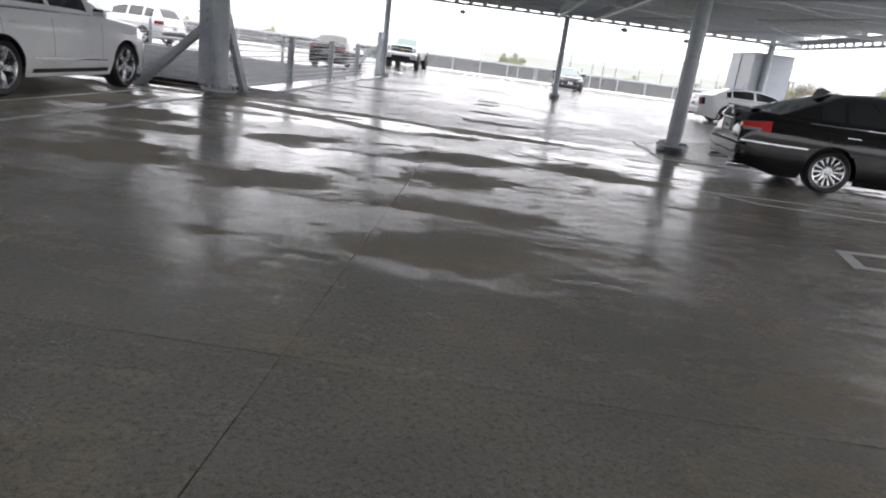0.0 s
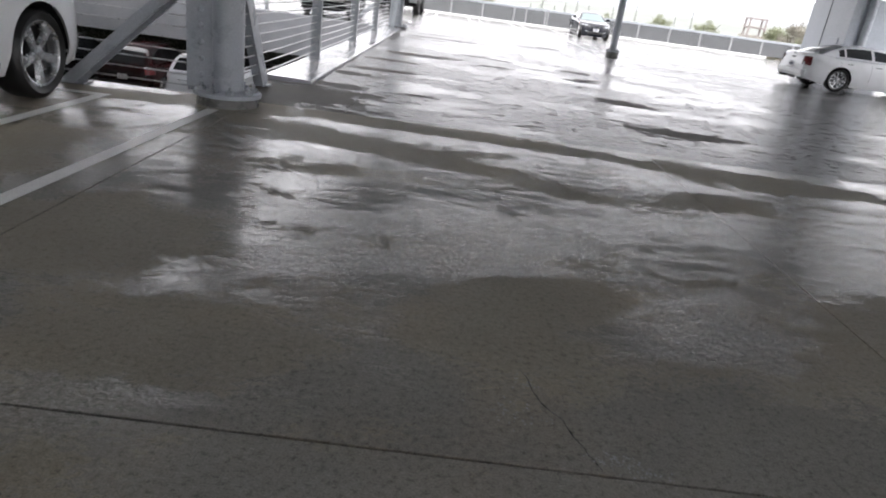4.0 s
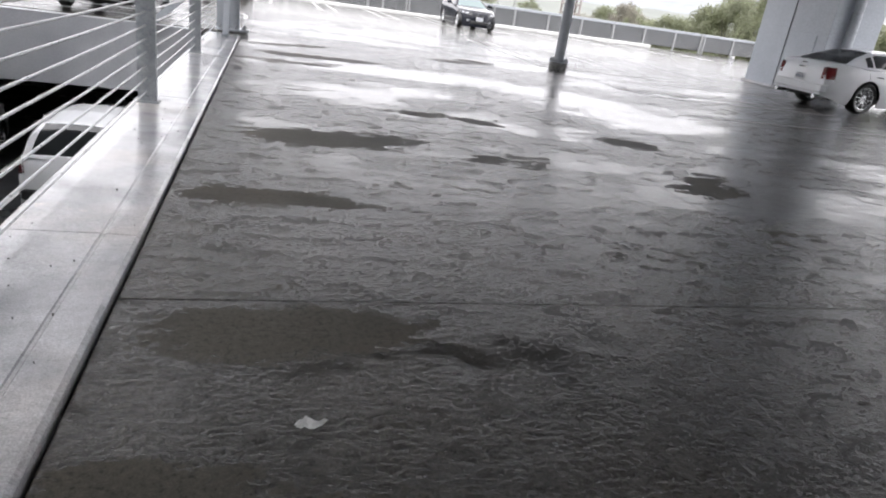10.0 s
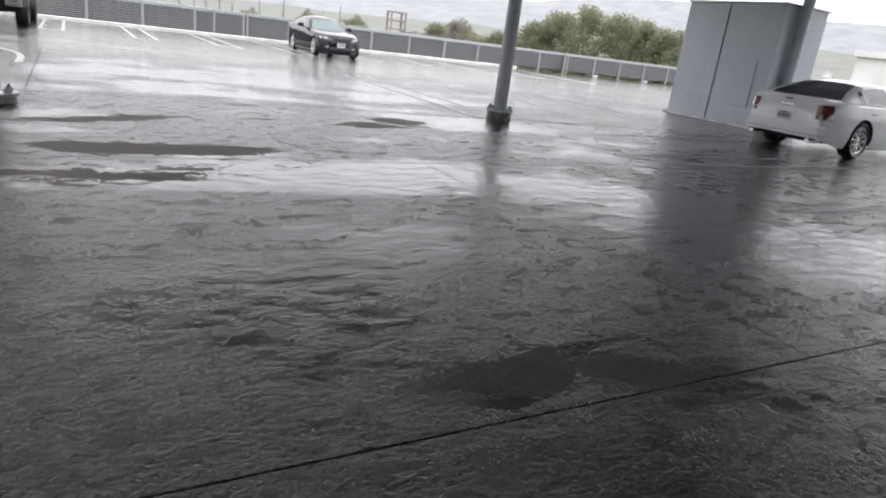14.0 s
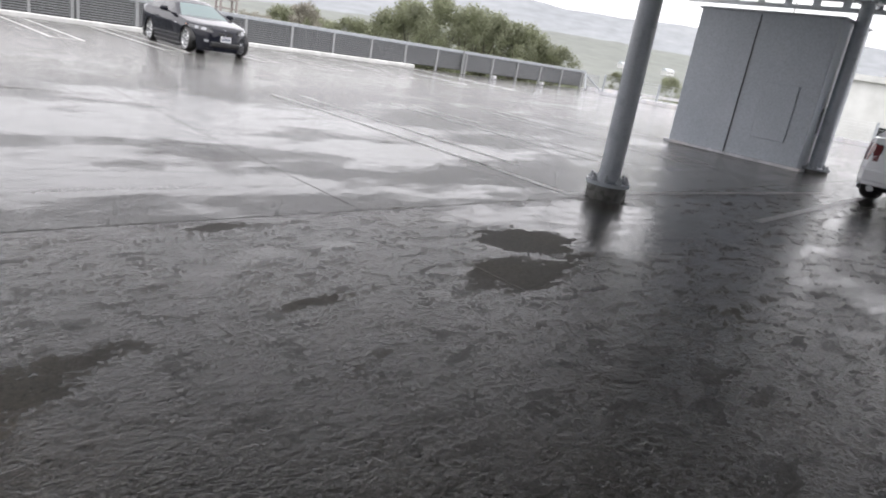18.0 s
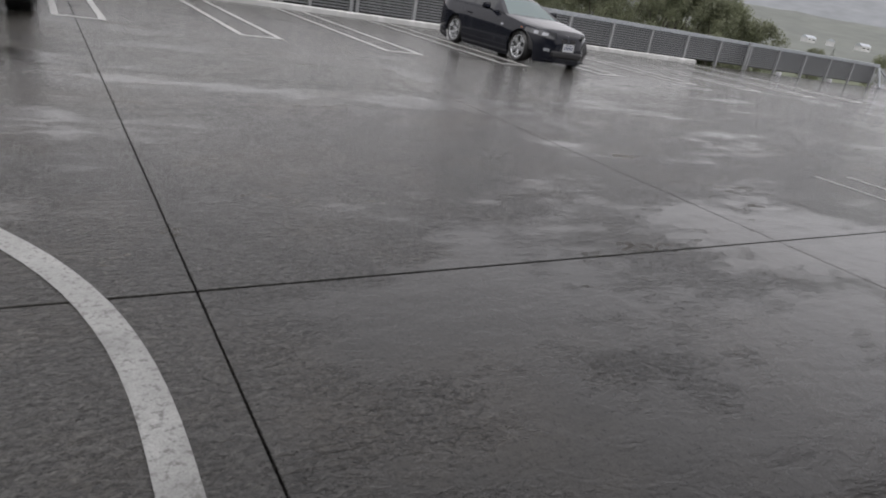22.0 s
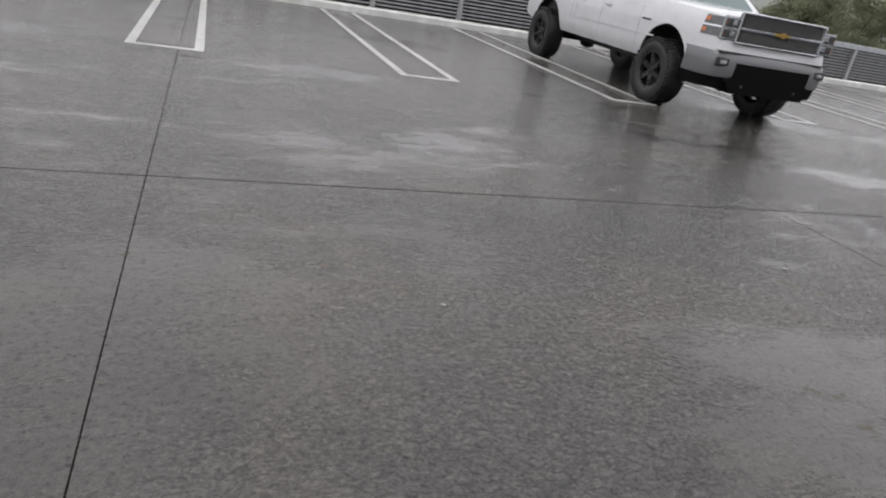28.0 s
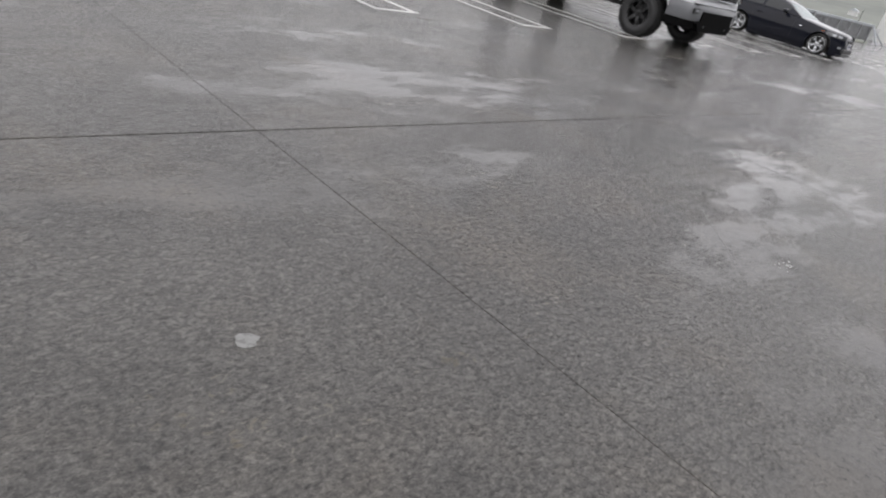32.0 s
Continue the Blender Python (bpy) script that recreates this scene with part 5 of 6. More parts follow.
def mid_suv(name, m, label, paint, group="parked cars", plate_rear=True, lower=False):
    """A long white luxury sport utility vehicle."""
    c = Car(name, m, label, "suv", L=5.06, W=1.97, fo=0.98, wb=2.99, wr=0.385, zc=0.24, tyre_w=0.26, roof_w=0.60, nose=0.26, tail=0.14, paint=paint,
            top=[(0, 0.62), (0.04, 0.86), (0.16, 0.98), (0.6, 1.06), (1.45, 1.14), (2.0, 1.15), (4.6, 1.18), (4.92, 1.14), (5.0, 1.0), (5.06, 0.78)],
            roof=[(1.38, 1.14), (2.2, 1.63), (2.6, 1.71), (3.6, 1.74), (4.4, 1.70), (4.66, 1.62), (4.95, 1.16)], belt=1.16,
            wins=((1.98, 2.86), (2.96, 3.86), (3.96, 4.5)), spokes=5, style="broad", rim=0.285, group=group)
    common(c, ((1.72, -0.02), (2.92, 0.02), (3.92, 0.06)), 0.42, 1.14, (2.72, 3.72), 1.95, 0.98, 1.18)
    c.patch("window_trim", M_CHROME, 1.8, 4.6, 1.14, 1.16, out=0.004, label="bright trim under the windows", n=20)
    c.patch("sill_blade", M_DARK, 1.55, 3.4, 0.30, 0.36, out=0.012, n=10)
    c.patch("sill_strip", M_CHROME, 1.6, 3.35, 0.47, 0.49, out=0.010, n=12, slant=0.03)
    c.patch("headlight", M_LENS, 0.02, 0.62, 0.80, 0.93, label="clear wraparound headlamp", slant=0.05)
    c.patch("front_intake", M_DARK, 0.01, 0.3, 0.34, 0.52)
    g = c.bar("grille", M_DARK, (-0.03, 0, 0.70), (0.10, 1.05, 0.46), "black front grille with bright frame", 0.03)
    for k in range(8):
        c.bar("grille_bar", M_CHROME, (0.03, -0.44 + k * 0.126, 0.70), (0.02, 0.014, 0.42), "", 0.004, g)
    c.patch("tail_light", M_TAIL, 4.62, 5.05, 0.90, 1.04, label="dark red wraparound tail lamp", slant=0.0)
    c.bar("tail_strip", M_CHROME, (-5.065, 0, 0.99), (0.012, 0.9, 0.02), "bright strip across the tailgate", 0.004)
    c.bar("rear_bumper", paint, (-4.98, 0, 0.60), (0.22, 1.74, 0.20), "", 0.06)
    c.bar("rear_skirt", M_DARK, (-5.0, 0, 0.44), (0.16, 1.62, 0.16), "", 0.04)
    for sd in (1, -1):
        c.bar("reflector", M_TAIL, (-5.09, sd * 0.62, 0.60), (0.01, 0.26, 0.03), "", 0.004)
        c.bar("roof_rail", M_CHROME, (-3.4, sd * 0.60, 1.765), (2.0, 0.035, 0.035), "bright roof rail", 0.012)
    c.plate(False, 0.80)
    c.bar("roof_spoiler", paint, (-4.66, 0, 1.68), (0.26, 1.06, 0.03), "", 0.012)
    g = Shape()
    g.rod((-5.03, 0.02, 1.2), (-4.98, -0.5, 1.26), 0.012, 6)
    part("rear_wiper", g, M_DARK, c.ob)
    return c


# white suv by the start, nose towards the railing
mid_suv("white_suv", at(-6.17, 12.25, 90), "white luxury suv with silver five-spoke wheels beside the railing", M_WHITE)

# black sedan, tail towards the lane
c = Car("black_sedan", at(10.15, 10.75, -3), "glossy black sedan with red tail lamps and multi-spoke wheels", "car", L=5.06, W=1.84, fo=0.85, wb=2.87, wr=0.335, zc=0.17, tyre_w=0.24, roof_w=0.54, paint=M_BLACK, nose=0.3, tail=0.22,
        top=[(0, 0.50), (0.05, 0.66), (0.3, 0.78), (1.2, 0.94), (1.6, 0.97), (3.6, 1.02), (4.2, 1.06), (4.86, 1.08), (4.97, 1.02), (5.03, 0.85), (5.06, 0.70)],
        roof=[(1.35, 0.94), (2.15, 1.39), (2.5, 1.47), (3.1, 1.49), (3.6, 1.45), (4.1, 1.28), (4.55, 1.08)], belt=1.0,
        wins=((1.95, 2.72), (2.82, 3.6), (3.66, 3.98)), spokes=14, style="single", rim=0.245)
common(c, ((1.5, 0.0), (2.78, 0.02), (3.7, 0.16)), 0.32, 1.0, (2.55, 3.5), 1.9, 0.87, 1.03, M_CHROME)
c.patch("window_trim", M_CHROME, 1.85, 4.15, 1.0, 1.012, out=0.004, n=20)
c.patch("side_moulding", M_CHROME, 4.1, 5.03, 0.62, 0.638, out=0.008, label="bright bumper moulding", n=14)
c.patch("door_moulding", M_BLACK, 1.45, 3.5, 0.60, 0.64, out=0.010, n=14)
c.patch("tail_light", M_LITTAIL, 4.68, 5.02, 0.80, 0.96, label="red wedge tail lamp", out=0.008, slant=-0.02, taper=0.3)
c.patch("reverse_light", M_LENS, 4.80, 5.02, 0.80, 0.845, out=0.013, label="clear reversing lamp", slant=-0.01)
for sd in (1, -1):
    c.bar("tail_light", M_LITTAIL, (-5.04, sd * 0.66, 0.86), (0.03, 0.12, 0.09), "", 0.012)
c.patch("side_skirt", M_BLACK, 1.35, 3.3, 0.2, 0.27, out=0.012)
c.plate(False, 0.80)
c.bar("plate_recess", M_DARK, (-5.056, 0, 0.80), (0.012, 0.62, 0.20), "", 0.004)
c.bar("trunk_strip", M_CHROME, (-5.07, 0, 0.92), (0.02, 0.62, 0.022), "chrome strip over the plate", 0.006)
c.bar("badge", M_CHROME, (-5.03, 0, 1.0), (0.012, 0.08, 0.08), "round chrome badge", 0.02)
c.bar("rear_bumper", M_BLACK, (-4.99, 0, 0.50), (0.2, 1.60, 0.28), "", 0.08)
c.bar("trunk_lip", M_BLACK, (-4.88, 0, 1.105), (0.14, 1.3, 0.022), "", 0.01)
for sd in (1, -1):
    g = Shape()
    g.rod((-4.75, sd * 0.55, 0.24), (-5.09, sd * 0.55, 0.235), 0.045, 14)
    part("exhaust_tip", g, M_CHROME, c.ob, "", 40)
g = Shape()
g.prism([(-3.62, 1.49), (-3.9, 1.40), (-3.86, 1.52), (-3.78, 1.545)], "y", -0.012, 0.012)
part("roof_fin", g, M_BLACK, c.ob)
c.patch("headlight", M_LENS, 0.02, 0.5, 0.56, 0.70, slant=0.04)

# full-size white sedan beside the metal enclosure
c = Car("white_sedan", at(14.45, 28.02, 1), "white full-size sedan with dark windows and silver spoked wheels", "car", L=5.05, W=1.90, fo=0.86, wb=3.05, wr=0.36, zc=0.18, tyre_w=0.25, roof_w=0.56, paint=M_PEARL, nose=0.2, tail=0.19,
        top=[(0, 0.520), (0.04, 0.775), (0.2, 0.869), (1.3, 0.973), (1.7, 1.002), (4.2, 1.021), (4.6, 1.040), (4.95, 1.021), (5.02, 0.926), (5.05, 0.680)],
        roof=[(1.5, 0.973), (2.2, 1.304), (2.6, 1.389), (3.3, 1.408), (3.8, 1.361), (4.25, 1.210), (4.62, 1.040)], belt=1.01,
        wins=((2.05, 2.9), (3.0, 3.82), (3.88, 4.06)), spokes=10, style="single", rim=0.265)
common(c, ((1.6, 0.0), (2.95, 0.02), (3.86, 0.14)), 0.34, 0.99, (2.75, 3.68), 2.0, 0.87, 1.03, M_CHROME)
c.patch("window_trim", M_CHROME, 1.9, 4.2, 0.992, 1.006, out=0.004, n=20)
c.patch("tail_light", M_TAIL, 4.86, 5.03, 0.68, 0.95, label="tall dark red tail lamp", out=0.01)
c.plate(False, 0.66)
for sd in (1, -1):
    c.bar("tail_light", M_TAIL, (-5.03, sd * 0.665, 0.80), (0.04, 0.11, 0.27), "tall dark red tail lamp", 0.015)
g = c.bar("badge", M_CHROME, (-5.045, 0, 0.88), (0.012, 0.26, 0.035), "winged chrome badge", 0.006)
c.bar("trunk_button", M_DARK, (-5.03, 0.0, 0.98), (0.02, 0.16, 0.025), "", 0.006)
c.bar("rear_bumper", M_PEARL, (-4.98, 0, 0.46), (0.2, 1.66, 0.3), "", 0.08)
for sd in (1, -1):
    g = Shape()
    g.rod((-4.7, sd * 0.6, 0.28), (-5.09, sd * 0.6, 0.27), 0.05, 14)
    part("exhaust_tip", g, M_CHROME, c.ob, "", 40)

# blue-black coupe nosing out of its stall by the parapet
c = Car("black_coupe", at(6.15, 44.17, -90), "blue-black two-door coupe with silver five-spoke wheels by the parapet", "car", L=4.50, W=1.78, fo=0.68, wb=2.76, wr=0.325, zc=0.075, tyre_w=0.24, roof_w=0.53, paint=M_BLUEBLK, nose=0.52, tail=0.2,
        top=[(0, 0.46), (0.04, 0.64), (0.25, 0.76), (1.3, 0.91), (1.7, 0.94), (3.6, 0.99), (4.2, 1.03), (4.48, 1.04), (4.56, 0.96), (4.6, 0.75)],
        roof=[(1.4, 0.91), (2.1, 1.26), (2.45, 1.35), (2.85, 1.375), (3.25, 1.33), (3.65, 1.19), (3.98, 1.02)], belt=0.97,
        wins=((1.95, 2.80), (2.88, 3.50)), spokes=5, style="split", rim=0.252)
common(c, ((1.6, 0.0), (3.0, 0.10)), 0.30, 0.96, (2.82,), 1.95, 0.80, 1.0)
c.patch("side_crease", M_BLUEBLK, 1.0, 4.3, 0.755, 0.772, out=0.005, n=24)
c.patch("headlight", M_SMOKE, 0.05, 0.56, 0.60, 0.73, label="clear slanted headlamp with bright bowls", slant=0.05, taper=0.4)
for k in (0.14, 0.28):
    c.patch("lamp_bowl", M_LENS, k, k + 0.08, 0.635 + k * 0.08, 0.70 + k * 0.08, out=0.010, n=4)
c.patch("side_blinker", M_AMBER, 0.62, 0.70, 0.72, 0.74, out=0.007)
c.patch("fog_light", M_LENS, 0.06, 0.14, 0.34, 0.40)
c.patch("fender_vent", M_CHROME, 1.33, 1.43, 0.70, 0.72, out=0.007)
for sd in (1, -1):
    g = c.bar("grille", M_SMOKE, (-0.03, sd * 0.12, 0.58), (0.05, 0.18, 0.11), "twin dark-edged grille", 0.02)
    c.bar("grille_mesh", M_DARK, (-0.012, sd * 0.12, 0.58), (0.03, 0.15, 0.085), "", 0.02, g)
c.bar("lower_intake", M_DARK, (-0.03, 0, 0.30), (0.12, 0.86, 0.14), "", 0.03)
c.bar("front_splitter", M_BLUEBLK, (-0.10, 0, 0.17), (0.20, 1.10, 0.04), "", 0.015)
c.plate(True, 0.46)
c.bar("badge", M_CHROME, (-0.10, 0, 0.70), (0.04, 0.05, 0.010), "", 0.004)
c.patch("tail_light", M_TAIL, 4.24, 4.56, 0.82, 0.96, label="red tail lamp")

# lifted white pickup
c = Car("white_pickup", at(-4.93, 43.4, -91), "lifted white pickup truck with black wheels and chunky mud tyres", "pickup truck", L=5.85, W=1.98, fo=1.0, wb=3.80, wr=0.435, zc=0.56, tyre_w=0.31, roof_w=0.66, paint=M_TRUCK, nose=0.12, tail=0.04,
        top=[(0, 1.00), (0.05, 1.22), (0.2, 1.32), (1.3, 1.38), (1.65, 1.37), (3.7, 1.37), (3.9, 1.40), (5.8, 1.42), (5.85, 1.40)],
        roof=[(1.45, 1.38), (2.1, 1.86), (2.4, 1.97), (3.0, 2.0), (3.6, 1.96), (3.76, 1.85), (3.84, 1.4)], belt=1.37,
        wins=((2.02, 2.8), (2.9, 3.62)), spokes=6, style="star", rim=0.265, rim_mat=M_RIMB, arch=0.13, crown=0.05, chunky=True, dz=0.07)
common(c, ((1.72, 0.0), (2.86, 0.0), (3.72, 0.0)), 0.66, 1.36, (2.68, 3.54), 2.0, 1.16, 1.42)
c.seam(3.88, 0.62, 1.38)
c.patch("door_crease", M_TRUCK, 1.3, 3.8, 0.86, 0.885, out=0.010, n=20)
c.patch("door_badge", M_DARK, 1.42, 1.66, 1.06, 1.085, out=0.006, label="dark lettering bar")
for k, (za, zb) in enumerate(((1.235, 1.34), (1.10, 1.205))):
    c.patch("headlight", M_SMOKE, 0.0, 0.34, za - 0.05, zb - 0.05, label="stacked clear headlamp", n=10)
    c.patch("side_marker", M_AMBER, 0.27, 0.335, za - 0.02, zb - 0.07, out=0.010, label="amber marker lamp", n=4)
c.patch("lamp_divider", M_CHROME, 0.0, 0.34, 1.162, 1.178, out=0.012)
for sd in (1, -1):
    c.bar("lamp_surround", M_CHROME, (-0.004, sd * 0.80, 1.17), (0.03, 0.245, 0.285), "bright headlamp surround", 0.012)
    for za in (1.235, 1.10):
        h = c.bar("headlight", M_SMOKE, (0.006, sd * 0.80, za + 0.003), (0.03, 0.20, 0.10), "stacked clear headlamp with amber corner", 0.01)
        c.bar("lamp_bowl", M_CHROME, (0.018, sd * 0.76, za + 0.003), (0.02, 0.07, 0.07), "", 0.02, h)
        c.bar("amber_corner", M_AMBER, (0.012, sd * 0.885, za + 0.003), (0.02, 0.022, 0.07), "", 0.01, h)
gr = c.bar("grille", M_VOID, (-0.01, 0, 1.19), (0.06, 1.36, 0.36), "black honeycomb grille in a chrome frame", 0.02)
for zz in (1.015, 1.185, 1.375):
    c.bar("grille_frame", M_CHROME, (0.028, 0, zz), (0.035, 1.40, 0.024 if zz != 1.185 else 0.036), "chrome grille bar", 0.010, gr)
for sd in (1, -1):
    c.bar("grille_frame", M_CHROME, (0.028, sd * 0.685, 1.195), (0.035, 0.035, 0.36), "", 0.010, gr)
hexs = Shape()
for (za, zb) in ((1.04, 1.16), (1.215, 1.35)):
    rows_n = 4
    for r in range(rows_n):
        z = za + (zb - za) * (r + 0.5) / rows_n
        k = -0.63 + (0.028 if r % 2 else 0)
        while k < 0.64:
            w, hh = 0.026, 0.013
            ring = [(k - w, z), (k - w / 2, z + hh), (k + w / 2, z + hh), (k + w, z), (k + w / 2, z - hh), (k - w / 2, z - hh)]
            for i in range(6):
                a, b = ring[i], ring[(i + 1) % 6]
                hexs.rod((0.028, a[0], a[1]), (0.028, b[0], b[1]), 0.0026, 4, caps=False)
            k += 0.058
part("honeycomb_mesh", hexs, M_SMOKE, gr)
g = Shape()
g.add([(0.055, -0.12, 1.17), (0.055, -0.035, 1.17), (0.055, -0.035, 1.155), (0.055, 0.035, 1.155), (0.055, 0.035, 1.17), (0.055, 0.12, 1.17), (0.055, 0.12, 1.205), (0.055, 0.035, 1.205), (0.055, 0.035, 1.22), (0.055, -0.035, 1.22), (0.055, -0.035, 1.205), (0.055, -0.12, 1.205),
       (0.03, -0.12, 1.17), (0.03, 0.12, 1.17), (0.03, 0.12, 1.205), (0.03, -0.12, 1.205)], [(0, 1, 10, 11), (2, 3, 8, 9), (1, 4, 7, 10), (4, 5, 6, 7), (0, 11, 15, 12), (5, 13, 14, 6)])
part("badge", g, M_GOLD, gr, "gold cross-shaped badge")
# bumper wrapping round both corners, with a black valance under it
plan = [(-0.46, 1.005), (-0.25, 1.0), (-0.10, 0.975), (-0.02, 0.935), (0.035, 0.87), (0.065, 0.74), (0.085, 0.5), (0.095, 0.25), (0.10, 0.0)]
plan = plan + [(x, -y) for x, y in plan[-2::-1]]


def wrap(outline):
    """A band swept round the nose; outline: (in or out, height)."""
    b = Shape()
    b.grid([[(x + o, y * (1 + o * 0.4), z) for o, z in outline] for x, y in plan])
    return b


bum = part("front_bumper", wrap([(-0.12, 0.56), (-0.01, 0.575), (0.005, 0.60), (0.012, 0.74), (0.006, 0.85), (-0.02, 0.885), (-0.12, 0.89)]), M_BUMPER, c.ob, "broad silver front bumper", 35)
part("air_dam", wrap([(-0.14, 0.42), (-0.045, 0.43), (-0.02, 0.57), (-0.10, 0.58)]), M_VOID, bum, "black plastic valance", 35)
c.bar("bumper_step", M_SMOKE, (0.0, 0, 0.895), (0.16, 1.76, 0.014), "", 0.004)
# intake stands proud; its black is the painted shade of an opening
intake = Shape()
intake.prism([(-0.60, 0.775), (0.60, 0.775), (0.60, 0.60), (0.72, 0.55), (0.60, 0.40), (-0.60, 0.40), (-0.72, 0.55), (-0.60, 0.60)], "x", -0.05, 0.118)
part("bumper_insert", intake, M_VOID, bum, "black lower intake")
for sd in (1, -1):
    c.bar("fog_lamp_recess", M_DARK, (0.055, sd * 0.80, 0.765), (0.05, 0.20, 0.11), "", 0.015, bum)
    c.bar("tow_hook", M_DARK, (0.10, sd * 0.44, 0.50), (0.06, 0.04, 0.05), "", 0.012, bum)
    c.bar("fog_lamp", M_LENS, (0.075, sd * 0.80, 0.765), (0.02, 0.11, 0.05), "", 0.008)
    c.bar("tail_light", M_TAIL, (-5.83, sd * 0.93, 1.12), (0.06, 0.10, 0.42), "", 0.02)
frame_rails = Shape()
for sd in (1, -1):
    frame_rails.box((-2.9, sd * 0.45, 0.52), (4.8, 0.08, 0.16))
    frame_rails.rod((-1.0, sd * 0.3, 0.5), (-1.0, sd * 0.85, 0.40), 0.05, 8)
    frame_rails.rod((-1.25, sd * 0.5, 0.42), (-1.9, sd * 0.45, 0.5), 0.035, 8)
frame_rails.lathe([(0.0, -0.16), (0.12, -0.12), (0.17, 0.0), (0.12, 0.12), (0.0, 0.16)], 12, Matrix.Translation((-4.8, 0, 0.42)))
frame_rails.lathe([(0.0, -0.16), (0.11, -0.12), (0.15, 0.0), (0.11, 0.12), (0.0, 0.16)], 12, Matrix.Translation((-1.0, 0.2, 0.42)))
part("chassis_frame", frame_rails, M_DARK, c.ob, "black ladder frame and axles")
bedb = Shape()
bedb.box((-4.85, 0, 0.85), (1.9, 1.7, 0.5))
part("bed_floor", bedb, M_DARK, c.ob)


def simple_sedan(name, m, label, paint, tail=M_TAIL):
    c = Car(name, m, label, "car", L=4.75, W=1.82, fo=0.9, wb=2.78, wr=0.325, zc=0.17, tyre_w=0.22, roof_w=0.55, paint=paint,
            top=[(0, 0.5), (0.05, 0.68), (0.3, 0.8), (1.3, 0.93), (1.6, 0.96), (3.7, 1.0), (4.2, 1.04), (4.62, 1.05), (4.70, 0.96), (4.75, 0.75)],
            roof=[(1.35, 0.93), (2.1, 1.34), (2.5, 1.43), (3.2, 1.45), (3.6, 1.38), (4.3, 1.05)], belt=0.98, wins=((1.95, 2.75), (2.85, 3.7)), spokes=7, style="single")
    common(c, ((1.55, 0.0), (2.8, 0.0), (3.6, 0.1)), 0.32, 0.97, (2.6, 3.5), 1.92, 0.84, 1.0)
    c.patch("tail_light", tail, 4.35, 4.73, 0.80, 0.96, label="red tail lamp")
    c.bar("tail_light", tail, (-4.745, 0.6, 0.88), (0.02, 0.34, 0.13), "", 0.01)
    c.bar("tail_light", tail, (-4.745, -0.6, 0.88), (0.02, 0.34, 0.13), "", 0.01)
    c.bar("rear_bumper", paint, (-4.70, 0, 0.5), (0.16, 1.56, 0.26), "", 0.06)
    c.patch("headlight", M_LENS, 0.02, 0.5, 0.6, 0.74, slant=0.03)
    c.bar("grille", M_DARK, (-0.01, 0, 0.55), (0.06, 0.9, 0.2), "", 0.02)
    c.plate(False, 0.72)
    return c


simple_sedan("dark_sedan", at(-6.3, 34.25, 90), "black sedan with red tail lamps parked beyond the opening", M_BLACK, M_TAIL)


def compact_suv(name, m, label, paint, rear=M_TAIL, group="parked cars"):
    c = Car(name, m, label, "suv", L=4.55, W=1.84, fo=0.9, wb=2.66, wr=0.35, zc=0.21, tyre_w=0.23, roof_w=0.58, paint=paint, nose=0.24, tail=0.14,
            top=[(0, 0.6), (0.05, 0.82), (0.25, 0.94), (1.2, 1.04), (1.6, 1.06), (4.1, 1.1), (4.42, 1.08), (4.5, 0.98), (4.55, 0.75)],
            roof=[(1.2, 1.04), (1.95, 1.52), (2.3, 1.62), (3.2, 1.66), (3.9, 1.6), (4.15, 1.5), (4.45, 1.09)], belt=1.08, wins=((1.8, 2.6), (2.7, 3.45), (3.55, 4.0)), spokes=5, style="split", group=group)
    common(c, ((1.5, 0.0), (2.65, 0.0), (3.5, 0.1)), 0.36, 1.06, (2.45, 3.3), 1.8, 0.92, 1.1)
    c.patch("tail_light", rear, 4.15, 4.53, 0.86, 1.04, label="red tail lamp")
    c.bar("rear_bumper", M_DARK, (-4.5, 0, 0.5), (0.16, 1.6, 0.26), "", 0.06)
    c.patch("headlight", M_LENS, 0.02, 0.5, 0.74, 0.88, slant=0.03)
    c.bar("grille", M_DARK, (-0.01, 0, 0.66), (0.06, 1.0, 0.26), "", 0.02)
    c.plate(False, 0.74)
    for sd in (1, -1):
        c.bar("roof_rail", M_CHROME, (-3.0, sd * 0.56, 1.69), (1.7, 0.03, 0.03), "", 0.01)
    return c


compact_suv("silver_suv", at(15.9, 22.9, 8), "silver compact suv parked beyond the white sedan", M_PEARL)
compact_suv("white_crossover", at(-18.0, 31.2, 168), "white crossover parked beyond the opening", M_PEARL)

# ---------- lower level ----------
mid_suv("white_estate", at(-9.33, 31.0, 88, -3.2), "white luxury suv parked on the lower level", M_PEARL, "lower level cars")
compact_suv("white_hatchback", at(-5.85, 30.5, 88, -3.2), "white hatchback parked on the lower level", M_PEARL, M_TAIL, "lower level cars")
compact_suv("dark_red_suv", at(-12.0, 31.2, 90, -3.2), "dark red suv parked on the lower level", M_MAROON, M_TAIL, "lower level cars")
compact_suv("dark_suv", at(-14.8, 31.0, 90, -3.2), "black suv parked on the lower level", M_BLACK, M_TAIL, "lower level cars")


# ---------- land, trees and hills beyond the deck ----------
g = Shape()
g.add([(-3500, -3500, -9), (3500, -3500, -9), (3500, 3500, -9), (-3500, 3500, -9)], [(0, 1, 2, 3)])
solid("ground", g, M_LAND, "wet green and brown land around the parking structure", "ground", "structure")
EYE = Vector((0, 25, 1.3))
# grey haze is put straight into the hill colours
M_HILL = worn("haze_tinted_hills", (0.19, 0.20, 0.212), (0.235, 0.245, 0.255), 0.004, (0.9, 1.0), 0, 0, 0.02)
